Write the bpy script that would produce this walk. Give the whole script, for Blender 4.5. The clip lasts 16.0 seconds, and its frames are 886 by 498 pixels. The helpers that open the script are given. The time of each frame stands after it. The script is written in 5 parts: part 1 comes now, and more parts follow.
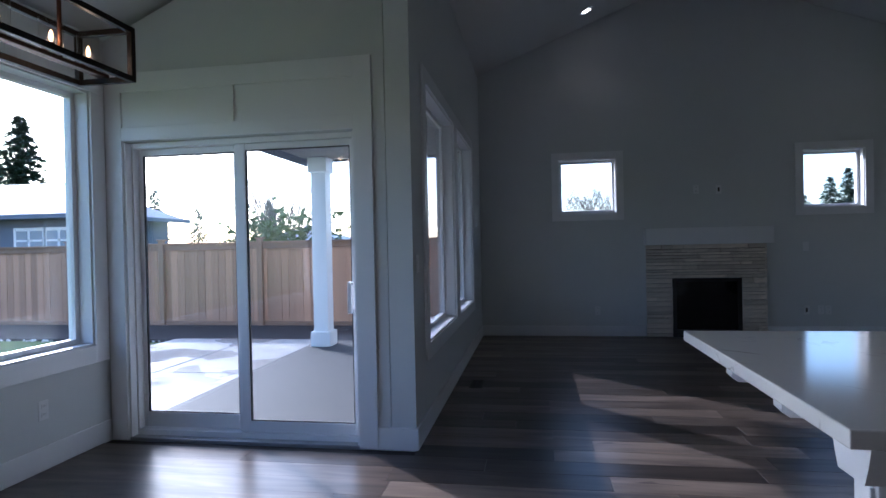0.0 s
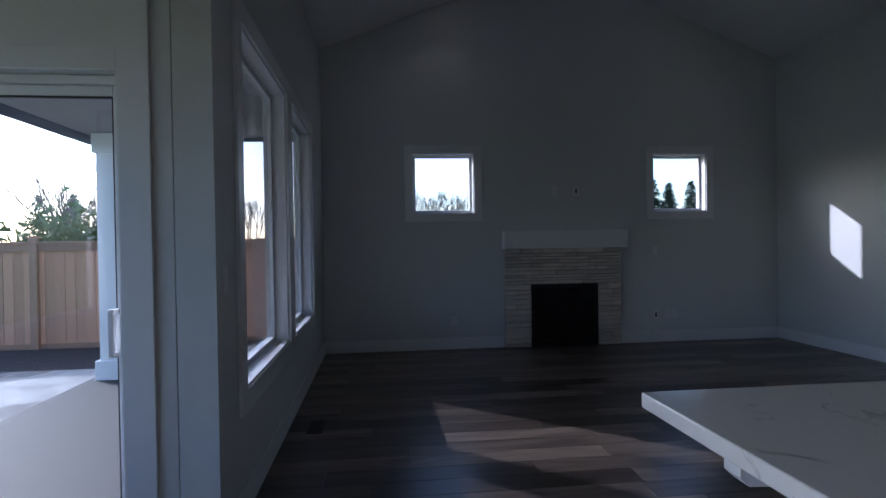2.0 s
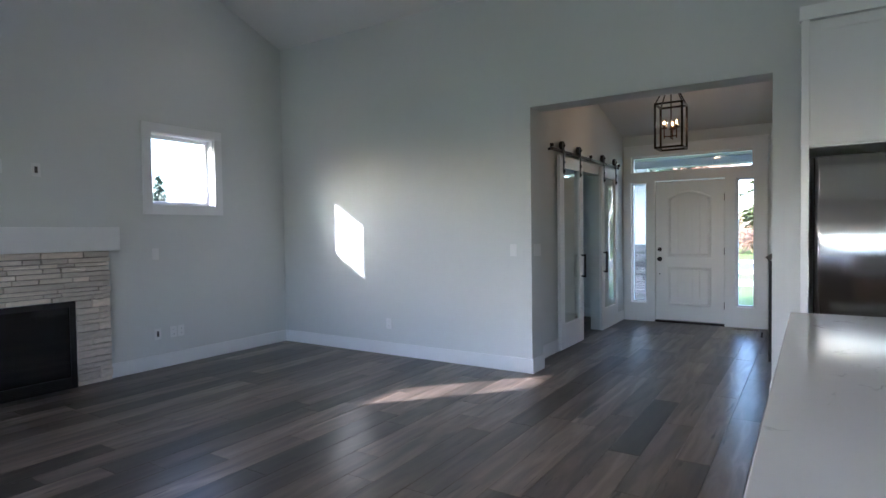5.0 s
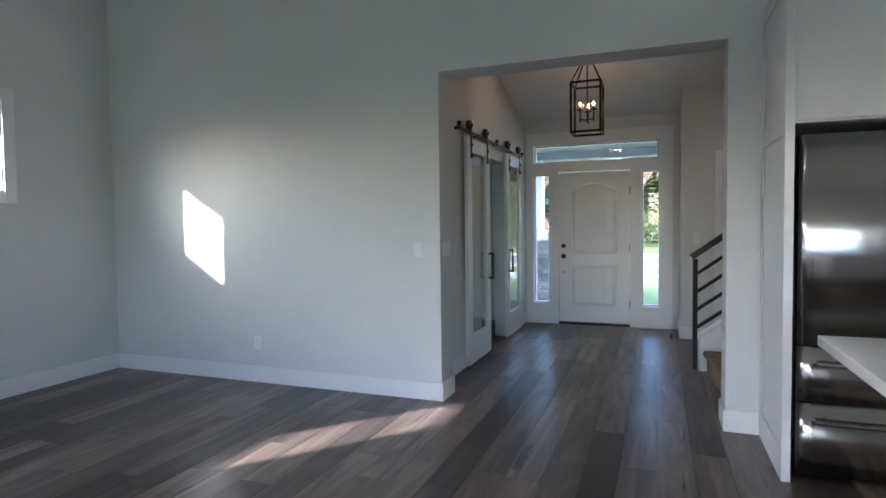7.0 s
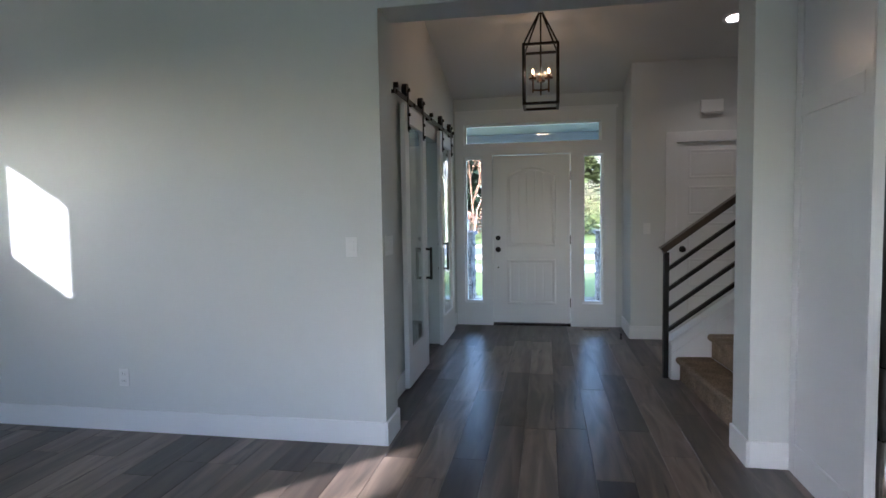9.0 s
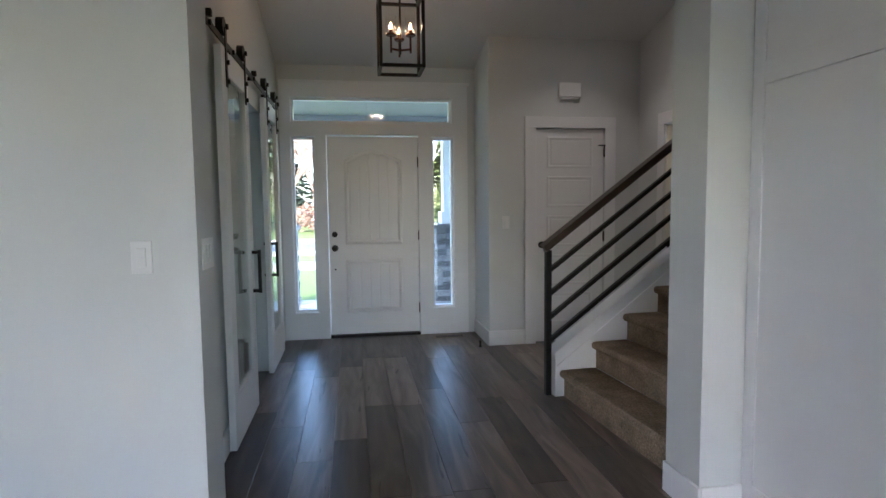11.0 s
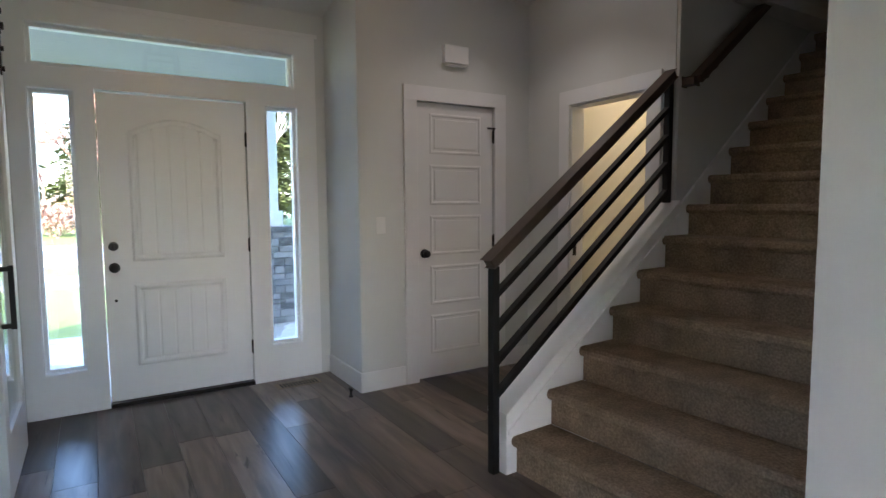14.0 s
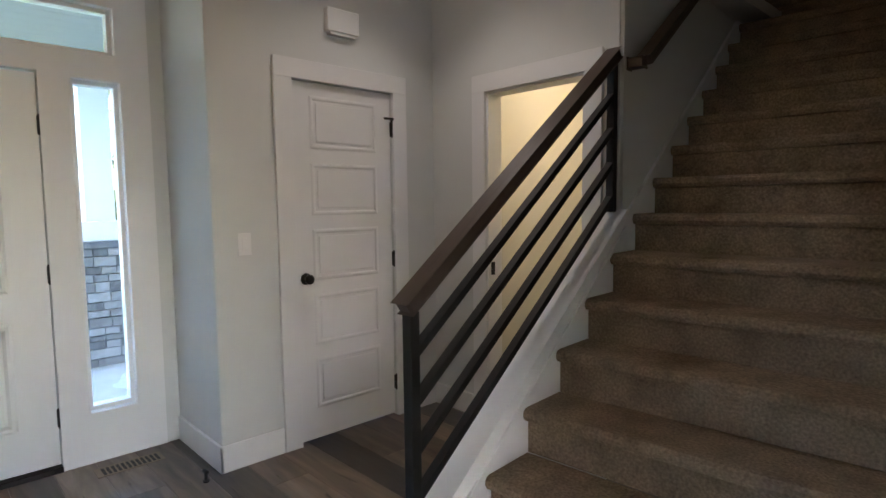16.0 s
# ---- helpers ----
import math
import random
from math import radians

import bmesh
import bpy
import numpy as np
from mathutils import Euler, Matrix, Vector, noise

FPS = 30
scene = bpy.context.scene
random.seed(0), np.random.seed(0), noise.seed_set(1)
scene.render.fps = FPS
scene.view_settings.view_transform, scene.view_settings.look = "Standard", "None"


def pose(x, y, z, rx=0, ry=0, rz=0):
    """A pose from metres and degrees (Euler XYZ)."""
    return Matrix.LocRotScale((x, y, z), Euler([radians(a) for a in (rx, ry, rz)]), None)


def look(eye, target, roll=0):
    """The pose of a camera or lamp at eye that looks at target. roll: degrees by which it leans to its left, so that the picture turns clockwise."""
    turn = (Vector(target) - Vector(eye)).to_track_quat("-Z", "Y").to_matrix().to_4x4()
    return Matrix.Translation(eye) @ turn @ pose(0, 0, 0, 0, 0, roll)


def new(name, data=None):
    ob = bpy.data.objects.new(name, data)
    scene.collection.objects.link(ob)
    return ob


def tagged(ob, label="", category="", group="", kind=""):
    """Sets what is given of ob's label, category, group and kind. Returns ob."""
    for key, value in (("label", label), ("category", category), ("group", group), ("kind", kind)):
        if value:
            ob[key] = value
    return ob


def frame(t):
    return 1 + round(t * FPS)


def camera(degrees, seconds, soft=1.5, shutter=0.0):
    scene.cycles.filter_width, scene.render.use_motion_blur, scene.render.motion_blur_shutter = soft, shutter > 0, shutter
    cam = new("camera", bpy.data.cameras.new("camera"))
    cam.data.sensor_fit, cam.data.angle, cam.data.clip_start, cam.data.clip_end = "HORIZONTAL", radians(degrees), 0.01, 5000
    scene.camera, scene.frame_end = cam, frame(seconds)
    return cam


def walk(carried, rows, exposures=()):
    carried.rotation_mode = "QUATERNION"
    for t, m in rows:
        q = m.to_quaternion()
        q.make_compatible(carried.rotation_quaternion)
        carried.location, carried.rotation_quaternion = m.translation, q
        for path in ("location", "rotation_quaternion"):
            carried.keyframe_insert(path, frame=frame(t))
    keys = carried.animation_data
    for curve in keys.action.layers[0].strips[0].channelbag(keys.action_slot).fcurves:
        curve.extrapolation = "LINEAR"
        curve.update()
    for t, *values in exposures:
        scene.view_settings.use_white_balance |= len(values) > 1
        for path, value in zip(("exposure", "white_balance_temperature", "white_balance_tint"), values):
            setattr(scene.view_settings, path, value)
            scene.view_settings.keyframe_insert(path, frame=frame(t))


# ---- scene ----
cam = camera(76.0, 16.0)
PATH = [
    (0, (0.673, -0.215, 1.291), (0.35, 1.759, 1.275), -1.2),
    (0.5, (0.643, 0.034, 1.291), (0.308, 2.006, 1.272), -1.1),
    (1, (0.6, 0.305, 1.304), (0.309, 2.283, 1.288), -1.1),
    (1.5, (0.579, 0.555, 1.304), (0.501, 2.554, 1.284), -1.0),
    (2, (0.59, 0.814, 1.317), (0.812, 2.802, 1.294), -0.9),
    (2.5, (0.598, 1.028, 1.326), (1.137, 2.954, 1.294), -0.9),
    (3, (0.592, 1.247, 1.343), (1.508, 3.024, 1.308), -0.9),
    (3.5, (0.597, 1.482, 1.348), (1.758, 3.11, 1.303), -0.9),
    (4, (0.633, 1.72, 1.352), (1.991, 3.188, 1.302), -0.9),
    (4.5, (0.716, 1.94, 1.357), (2.24, 3.235, 1.306), -0.8),
    (5, (0.858, 2.127, 1.36), (2.533, 3.218, 1.298), -0.8),
    (7.5, (1.988, 2.96, 1.356), (3.874, 3.619, 1.271), -0.8),
    (8, (2.201, 3.136, 1.354), (4.113, 3.718, 1.265), -0.9),
    (8.5, (2.419, 3.294, 1.352), (4.361, 3.763, 1.244), -0.8),
    (9, (2.647, 3.422, 1.35), (4.611, 3.778, 1.228), -0.9),
    (9.5, (2.884, 3.532, 1.353), (4.867, 3.756, 1.215), -0.9),
    (10, (3.134, 3.628, 1.353), (5.128, 3.661, 1.206), -0.8),
    (12.5, (4.511, 4.016, 1.317), (6.386, 3.338, 1.162), -0.4),
    (13, (4.773, 4.078, 1.316), (6.605, 3.291, 1.16), -0.3),
    (13.5, (5.017, 4.106, 1.318), (6.782, 3.18, 1.149), -0.4),
    (14, (5.258, 4.083, 1.325), (6.956, 3.04, 1.161), -0.4),
    (14.5, (5.477, 4.007, 1.334), (7.124, 2.884, 1.17), -0.5),
    (15, (5.678, 3.892, 1.345), (7.258, 2.678, 1.185), -0.5),
    (15.5, (5.854, 3.762, 1.357), (7.363, 2.46, 1.192), -0.6),
    (16, (6.028, 3.633, 1.368), (7.481, 2.268, 1.206), -0.7),
]
walk(cam, [(t, look(eye, target, roll)) for t, eye, target, roll in PATH],
     [(0, 2.08, 5030, 22), (1.5, 1.5, 5080, 22), (2.5, 2.1, 5150, 22), (3.5, 2.8, 5300, 22), (5, 3.88, 5480, 21), (7.5, 3.88, 5530, 20), (9, 3.65, 5570, 20), (10, 3.75, 5600, 20), (12.5, 4.1, 5800, 21), (14.5, 4.38, 5850, 21), (15.5, 4.65, 5900, 20), (16, 4.6, 5980, 20)])

# ---- light ----
SUN = Vector((1.0, -0.875, -0.56)).normalized()
world = bpy.data.worlds.new("sky")
scene.world = world
world.use_nodes = True
wn = world.node_tree
sky = wn.nodes.new("ShaderNodeTexSky")
sky.sky_type, sky.sun_disc = "NISHITA", False
sky.sun_elevation = math.asin(-SUN.z)
sky.sun_rotation = math.atan2(-SUN.x, -SUN.y)
sky.air_density, sky.dust_density, sky.ozone_density = 1.0, 1.5, 1.5
wn.links.new(sky.outputs[0], wn.nodes["Background"].inputs[0])
wn.nodes["Background"].inputs[1].default_value = 0.15
sun_data = bpy.data.lights.new("sun", "SUN")
sun_data.energy, sun_data.angle, sun_data.color = 1.5, radians(1.0), (1.0, 0.93, 0.84)
sun = new("sun", sun_data)
sun.matrix_world = look((0, 0, 30), Vector((0, 0, 30)) + SUN)


# ---- materials ----
def mat(name, color, rough=0.5, metal=0.0, grain=0.0, scale=20.0, bump=0.0, spec=0.5, stretch=(1, 1, 1), vary=0.0, big=0.0):
    """A Principled material with grain at a fine scale, blotches at a coarse one, fine relief and a per-object shift."""
    m = bpy.data.materials.new(name)
    m.use_nodes = True
    nt = m.node_tree
    n, l = nt.nodes, nt.links
    p = n["Principled BSDF"]
    p.inputs["Base Color"].default_value = (*color, 1)
    p.inputs["Roughness"].default_value = rough
    p.inputs["Metallic"].default_value = metal
    p.inputs["Specular IOR Level"].default_value = spec
    co = n.new("ShaderNodeTexCoord")
    mp = n.new("ShaderNodeMapping")
    mp.inputs["Scale"].default_value = stretch
    l.new(co.outputs["Object"], mp.inputs[0])
    fine = n.new("ShaderNodeTexNoise")
    fine.inputs["Scale"].default_value, fine.inputs["Detail"].default_value = scale, 6
    l.new(mp.outputs[0], fine.inputs["Vector"])
    coarse = n.new("ShaderNodeTexNoise")
    coarse.inputs["Scale"].default_value, coarse.inputs["Detail"].default_value = scale * 0.08, 3
    l.new(mp.outputs[0], coarse.inputs["Vector"])
    if grain or vary or big:
        add = n.new("ShaderNodeMath")
        add.operation = "MULTIPLY_ADD"
        l.new(fine.outputs["Fac"], add.inputs[0])
        add.inputs[1].default_value, add.inputs[2].default_value = grain * 2, 1 - grain
        add2 = n.new("ShaderNodeMath")
        add2.operation = "MULTIPLY_ADD"
        l.new(coarse.outputs["Fac"], add2.inputs[0])
        add2.inputs[1].default_value, add2.inputs[2].default_value = big * 2, 1 - big
        mul = n.new("ShaderNodeMath")
        mul.operation = "MULTIPLY"
        l.new(add.outputs[0], mul.inputs[0])
        l.new(add2.outputs[0], mul.inputs[1])
        info = n.new("ShaderNodeObjectInfo")
        rnd = n.new("ShaderNodeMath")
        rnd.operation = "MULTIPLY_ADD"
        l.new(info.outputs["Random"], rnd.inputs[0])
        rnd.inputs[1].default_value, rnd.inputs[2].default_value = vary * 2, 1 - vary
        mul2 = n.new("ShaderNodeMath")
        mul2.operation = "MULTIPLY"
        l.new(mul.outputs[0], mul2.inputs[0])
        l.new(rnd.outputs[0], mul2.inputs[1])
        mix = n.new("ShaderNodeVectorMath")
        mix.operation = "SCALE"
        mix.inputs[0].default_value = color
        l.new(mul2.outputs[0], mix.inputs["Scale"])
        l.new(mix.outputs[0], p.inputs["Base Color"])
    if bump:
        b = n.new("ShaderNodeBump")
        b.inputs["Strength"].default_value, b.inputs["Distance"].default_value = bump, 0.004
        l.new(fine.outputs["Fac"], b.inputs["Height"])
        l.new(b.outputs[0], p.inputs["Normal"])
    return m


def glow(name, color, strength):
    m = bpy.data.materials.new(name)
    m.use_nodes = True
    p = m.node_tree.nodes["Principled BSDF"]
    p.inputs["Base Color"].default_value = (*color, 1)
    p.inputs["Emission Color"].default_value = (*color, 1)
    p.inputs["Emission Strength"].default_value = strength
    return m


def pane_glass(name, tint=(0.93, 0.96, 0.95)):
    """Thin window glass: clear, with a mirror sheen that grows at a slant."""
    m = bpy.data.materials.new(name)
    m.use_nodes = True
    n, l = m.node_tree.nodes, m.node_tree.links
    n.remove(n["Principled BSDF"])
    t = n.new("ShaderNodeBsdfTransparent")
    t.inputs[0].default_value = (*tint, 1)
    g = n.new("ShaderNodeBsdfGlossy")
    g.inputs["Roughness"].default_value = 0.01
    w = n.new("ShaderNodeLayerWeight")
    w.inputs[0].default_value = 0.5
    pw = n.new("ShaderNodeMath")
    pw.operation = "POWER"
    l.new(w.outputs["Facing"], pw.inputs[0])
    pw.inputs[1].default_value = 5
    f = n.new("ShaderNodeMath")
    f.operation = "MULTIPLY_ADD"
    l.new(pw.outputs[0], f.inputs[0])
    f.inputs[1].default_value, f.inputs[2].default_value = 0.9, 0.04
    mx = n.new("ShaderNodeMixShader")
    l.new(f.outputs[0], mx.inputs[0])
    l.new(t.outputs[0], mx.inputs[1])
    l.new(g.outputs[0], mx.inputs[2])
    l.new(mx.outputs[0], n["Material Output"].inputs[0])
    return m


def wood_floor():
    """Grey-brown vinyl planks: streaks along the plank, dark cracks and knots, one tone a plank."""
    m = mat("plank_wood", (0.2, 0.17, 0.15), 0.33, 0, spec=0.45)
    n, l = m.node_tree.nodes, m.node_tree.links
    p = n["Principled BSDF"]
    info = n.new("ShaderNodeObjectInfo")
    co = n.new("ShaderNodeTexCoord")
    shift = n.new("ShaderNodeVectorMath")
    shift.operation = "MULTIPLY_ADD"
    l.new(info.outputs["Random"], shift.inputs[0])
    shift.inputs[1].default_value = (31, 17, 5)
    l.new(co.outputs["Object"], shift.inputs[2])
    mp = n.new("ShaderNodeMapping")
    mp.inputs["Scale"].default_value = (0.7, 5.5, 1)
    l.new(shift.outputs[0], mp.inputs[0])
    s = n.new("ShaderNodeTexNoise")
    s.inputs["Scale"].default_value, s.inputs["Detail"].default_value, s.inputs["Distortion"].default_value = 2.0, 6, 0.9
    l.new(mp.outputs[0], s.inputs["Vector"])
    ramp = n.new("ShaderNodeValToRGB")
    e = ramp.color_ramp.elements
    e[0].position, e[0].color = 0.28, (0.058, 0.046, 0.039, 1)
    e[1].position, e[1].color = 0.75, (0.186, 0.145, 0.112, 1)
    mid = e.new(0.5)
    mid.color = (0.112, 0.086, 0.067, 1)
    l.new(s.outputs["Fac"], ramp.inputs[0])
    crack = n.new("ShaderNodeTexNoise")
    mp2 = n.new("ShaderNodeMapping")
    mp2.inputs["Scale"].default_value = (1.6, 16, 1)
    l.new(shift.outputs[0], mp2.inputs[0])
    l.new(mp2.outputs[0], crack.inputs["Vector"])
    crack.inputs["Scale"].default_value, crack.inputs["Detail"].default_value, crack.inputs["Distortion"].default_value = 1.3, 4, 1.0
    cr = n.new("ShaderNodeValToRGB")
    cr.color_ramp.elements[0].position, cr.color_ramp.elements[0].color = 0.27, (0.3, 0.28, 0.27, 1)
    cr.color_ramp.elements[1].position, cr.color_ramp.elements[1].color = 0.345, (1, 1, 1, 1)
    l.new(crack.outputs["Fac"], cr.inputs[0])
    tone = n.new("ShaderNodeMath")
    tone.operation = "MULTIPLY_ADD"
    l.new(info.outputs["Random"], tone.inputs[0])
    tone.inputs[1].default_value, tone.inputs[2].default_value = 1.55, 0.28
    a = n.new("ShaderNodeVectorMath")
    a.operation = "MULTIPLY"
    l.new(ramp.outputs[0], a.inputs[0])
    l.new(cr.outputs[0], a.inputs[1])
    b = n.new("ShaderNodeVectorMath")
    b.operation = "SCALE"
    l.new(a.outputs[0], b.inputs[0])
    l.new(tone.outputs[0], b.inputs["Scale"])
    l.new(b.outputs[0], p.inputs["Base Color"])
    rr = n.new("ShaderNodeMath")
    rr.operation = "MULTIPLY_ADD"
    l.new(s.outputs["Fac"], rr.inputs[0])
    rr.inputs[1].default_value, rr.inputs[2].default_value = -0.12, 0.37
    l.new(rr.outputs[0], p.inputs["Roughness"])
    bp = n.new("ShaderNodeBump")
    bp.inputs["Strength"].default_value, bp.inputs["Distance"].default_value = 0.12, 0.002
    l.new(s.outputs["Fac"], bp.inputs["Height"])
    l.new(bp.outputs[0], p.inputs["Normal"])
    return m


def quartz():
    """White quartz with thin broken grey veins."""
    m = mat("quartz", (0.72, 0.71, 0.69), 0.12, 0, spec=0.5)
    n, l = m.node_tree.nodes, m.node_tree.links
    p = n["Principled BSDF"]
    co = n.new("ShaderNodeTexCoord")
    v = n.new("ShaderNodeTexNoise")
    v.inputs["Scale"].default_value, v.inputs["Detail"].default_value, v.inputs["Distortion"].default_value = 2.1, 7, 1.0
    l.new(co.outputs["Object"], v.inputs["Vector"])
    r = n.new("ShaderNodeValToRGB")
    e = r.color_ramp.elements
    e[0].position, e[0].color = 0.485, (0, 0, 0, 1)
    e[1].position, e[1].color = 0.505, (0, 0, 0, 1)
    k = e.new(0.495)
    k.color = (1, 1, 1, 1)
    l.new(v.outputs["Fac"], r.inputs[0])
    br = n.new("ShaderNodeTexNoise")
    br.inputs["Scale"].default_value, br.inputs["Detail"].default_value = 5, 3
    l.new(co.outputs["Object"], br.inputs["Vector"])
    rb = n.new("ShaderNodeValToRGB")
    rb.color_ramp.elements[0].position, rb.color_ramp.elements[1].position = 0.52, 0.68
    l.new(br.outputs["Fac"], rb.inputs[0])
    mu = n.new("ShaderNodeMath")
    mu.operation = "MULTIPLY"
    l.new(r.outputs[0], mu.inputs[0])
    l.new(rb.outputs[0], mu.inputs[1])
    mx = n.new("ShaderNodeMix")
    mx.data_type = "RGBA"
    l.new(mu.outputs[0], mx.inputs["Factor"])
    mx.inputs["A"].default_value, mx.inputs["B"].default_value = (0.72, 0.71, 0.69, 1), (0.33, 0.31, 0.29, 1)
    l.new(mx.outputs["Result"], p.inputs["Base Color"])
    return m


PAINT = mat("wall_paint", (0.64, 0.66, 0.655), 0.75, grain=0.02, scale=120, bump=0.12, spec=0.3, big=0.015)
CEIL = mat("ceiling_paint", (0.7, 0.71, 0.7), 0.85, grain=0.03, scale=90, bump=0.25, spec=0.2)
TRIM = mat("white_trim", (0.78, 0.79, 0.8), 0.38, grain=0.01, scale=30, bump=0.02)
VINYL = mat("white_vinyl", (0.8, 0.81, 0.82), 0.3, grain=0.01, scale=20)
CABINET = mat("cabinet_paint", (0.72, 0.73, 0.75), 0.3, grain=0.01, scale=30)
FLOOR = wood_floor()
GAP = mat("floor_gap", (0.03, 0.026, 0.024), 0.7, grain=0.1, scale=40)
QUARTZ = quartz()
GLASS = pane_glass("window_glass")
# grey tint added to weaken the sun through the west windows; no screen modelled
DIMMED = pane_glass("dimming_glass", (0.82, 0.83, 0.84))
DARK = mat("dark_bronze", (0.018, 0.015, 0.013), 0.38, 0.7, grain=0.2, scale=50)
BLACK = mat("black_metal", (0.012, 0.012, 0.012), 0.45, 0.4, grain=0.15, scale=60)
BRONZE = mat("bronze", (0.09, 0.04, 0.022), 0.35, 0.8, grain=0.25, scale=30)
RAILWOOD = mat("stained_wood", (0.06, 0.04, 0.03), 0.4, grain=0.45, scale=6, stretch=(14, 1, 1), bump=0.1)
CARPET = mat("carpet", (0.235, 0.18, 0.125), 0.98, grain=0.8, scale=95, bump=1.0, spec=0.1, big=0.5)
LEDGER = mat("ledger_stone", (0.66, 0.59, 0.505), 0.85, grain=0.3, scale=14, bump=0.9, stretch=(1, 1, 3), vary=0.22, big=0.2)
PORCHSTONE = mat("porch_stone", (0.2, 0.19, 0.19), 0.85, grain=0.35, scale=16, bump=0.8, vary=0.5, big=0.2)
SOOT = mat("firebox_black", (0.008, 0.008, 0.008), 0.5, grain=0.2, scale=12)
FIREGLASS = mat("firebox_glass", (0.006, 0.006, 0.007), 0.06, grain=0.1, scale=5)
STEEL = mat("stainless_steel", (0.52, 0.51, 0.5), 0.2, 1.0, grain=0.06, scale=9, stretch=(1, 1, 0.04), bump=0.6)
PLASTIC = mat("white_plastic", (0.75, 0.76, 0.76), 0.35, grain=0.01, scale=30)
SLOT = mat("dark_slot", (0.04, 0.04, 0.04), 0.6, grain=0.1, scale=30)
CEDAR = mat("cedar", (0.52, 0.28, 0.165), 0.75, grain=0.4, scale=9, stretch=(9, 9, 0.7), bump=0.3, vary=0.24, big=0.2)
CEDARDARK = mat("cedar_post", (0.3, 0.17, 0.105), 0.75, grain=0.35, scale=9, stretch=(9, 9, 0.7), vary=0.15)
CONCRETE = mat("wet_concrete", (0.42, 0.39, 0.355), 0.22, grain=0.25, scale=9, bump=0.15, big=0.5)
nt = CONCRETE.node_tree
wet = nt.nodes.new("ShaderNodeTexNoise")
wet.inputs["Scale"].default_value, wet.inputs["Detail"].default_value = 0.9, 4
span = nt.nodes.new("ShaderNodeMapRange")
span.inputs["From Min"].default_value, span.inputs["From Max"].default_value = 0.38, 0.62
span.inputs["To Min"].default_value, span.inputs["To Max"].default_value = 0.08, 0.5
where = nt.nodes.new("ShaderNodeTexCoord")
nt.links.new(where.outputs["Object"], wet.inputs["Vector"])
nt.links.new(wet.outputs["Fac"], span.inputs["Value"])
nt.links.new(span.outputs["Result"], nt.nodes["Principled BSDF"].inputs["Roughness"])
MULCH = mat("mulch", (0.05, 0.035, 0.028), 0.95, grain=0.6, scale=30, bump=1.0)
GRASS = mat("grass", (0.12, 0.165, 0.03), 0.9, grain=0.5, scale=40, bump=1.0, big=0.3)
ASPHALT = mat("asphalt", (0.14, 0.14, 0.145), 0.75, grain=0.3, scale=60, bump=0.3)
SIDING = mat("grey_siding", (0.13, 0.15, 0.19), 0.7, grain=0.1, scale=8)
ROOFING = mat("roof_shingle", (0.24, 0.25, 0.27), 0.55, grain=0.3, scale=12, bump=0.5)
SOFFIT = mat("porch_soffit", (0.27, 0.265, 0.27), 0.6, grain=0.03, scale=20)
BARK = mat("bark", (0.11, 0.085, 0.065), 0.9, grain=0.5, scale=12, bump=0.8)
BIRCH = mat("pale_bark", (0.5, 0.47, 0.43), 0.8, grain=0.4, scale=10, bump=0.5)
NEEDLE = mat("needles", (0.03, 0.06, 0.03), 0.85, grain=0.5, scale=8)
LEAF = mat("leaves", (0.085, 0.11, 0.03), 0.8, grain=0.5, scale=6)
RUST = mat("bare_twigs", (0.3, 0.17, 0.12), 0.85, grain=0.5, scale=6)
CERAMIC = mat("ceramic", (0.78, 0.77, 0.74), 0.12, grain=0.01, scale=20)
BATHPAINT = mat("bath_paint", (0.62, 0.61, 0.55), 0.7, grain=0.02, scale=100, bump=0.1)
LENS = glow("lamp_lens", (1.0, 0.9, 0.74), 1.1)
FILAMENT = glow("filament", (1.0, 0.5, 0.16), 2.2)


# ---- building ----
def box(bm, x0, x1, y0, y1, z0, z1, bevel=0.0):
    """A box between its bounds, with rounded edges where asked."""
    r = bmesh.ops.create_cube(bm, size=1)
    for v in r["verts"]:
        v.co = Vector(((x0 + x1) / 2 + v.co.x * (x1 - x0), (y0 + y1) / 2 + v.co.y * (y1 - y0), (z0 + z1) / 2 + v.co.z * (z1 - z0)))
    if bevel:
        edges = list({e for v in r["verts"] for e in v.link_edges})
        bmesh.ops.bevel(bm, geom=edges, offset=bevel, segments=2, affect="EDGES", profile=0.5)
    return bm


def cyl(bm, a, b, r0, r1=None, n=16, caps=True):
    """A round bar from a to b."""
    a, b = Vector(a), Vector(b)
    d = b - a
    m = Matrix.Translation((a + b) / 2) @ d.to_track_quat("Z", "Y").to_matrix().to_4x4()
    bmesh.ops.create_cone(bm, cap_ends=caps, segments=n, radius1=r0, radius2=r0 if r1 is None else r1, depth=d.length, matrix=m)
    return bm


def bar(bm, a, b, w, h, bevel=0.0):
    """A square bar from a to b, w wide sideways and h high."""
    a, b = Vector(a), Vector(b)
    d = b - a
    side = d.cross(Vector((0, 0, 1)))
    side = side.normalized() if side.length > 1e-6 else Vector((1, 0, 0))
    up = side.cross(d).normalized()
    r = bmesh.ops.create_cube(bm, size=1)
    for v in r["verts"]:
        v.co = (a + b) / 2 + d * v.co.x + side * (w * v.co.y) + up * (h * v.co.z)
    if bevel:
        edges = list({e for v in r["verts"] for e in v.link_edges})
        bmesh.ops.bevel(bm, geom=edges, offset=bevel, segments=2, affect="EDGES", profile=0.5)
    return bm


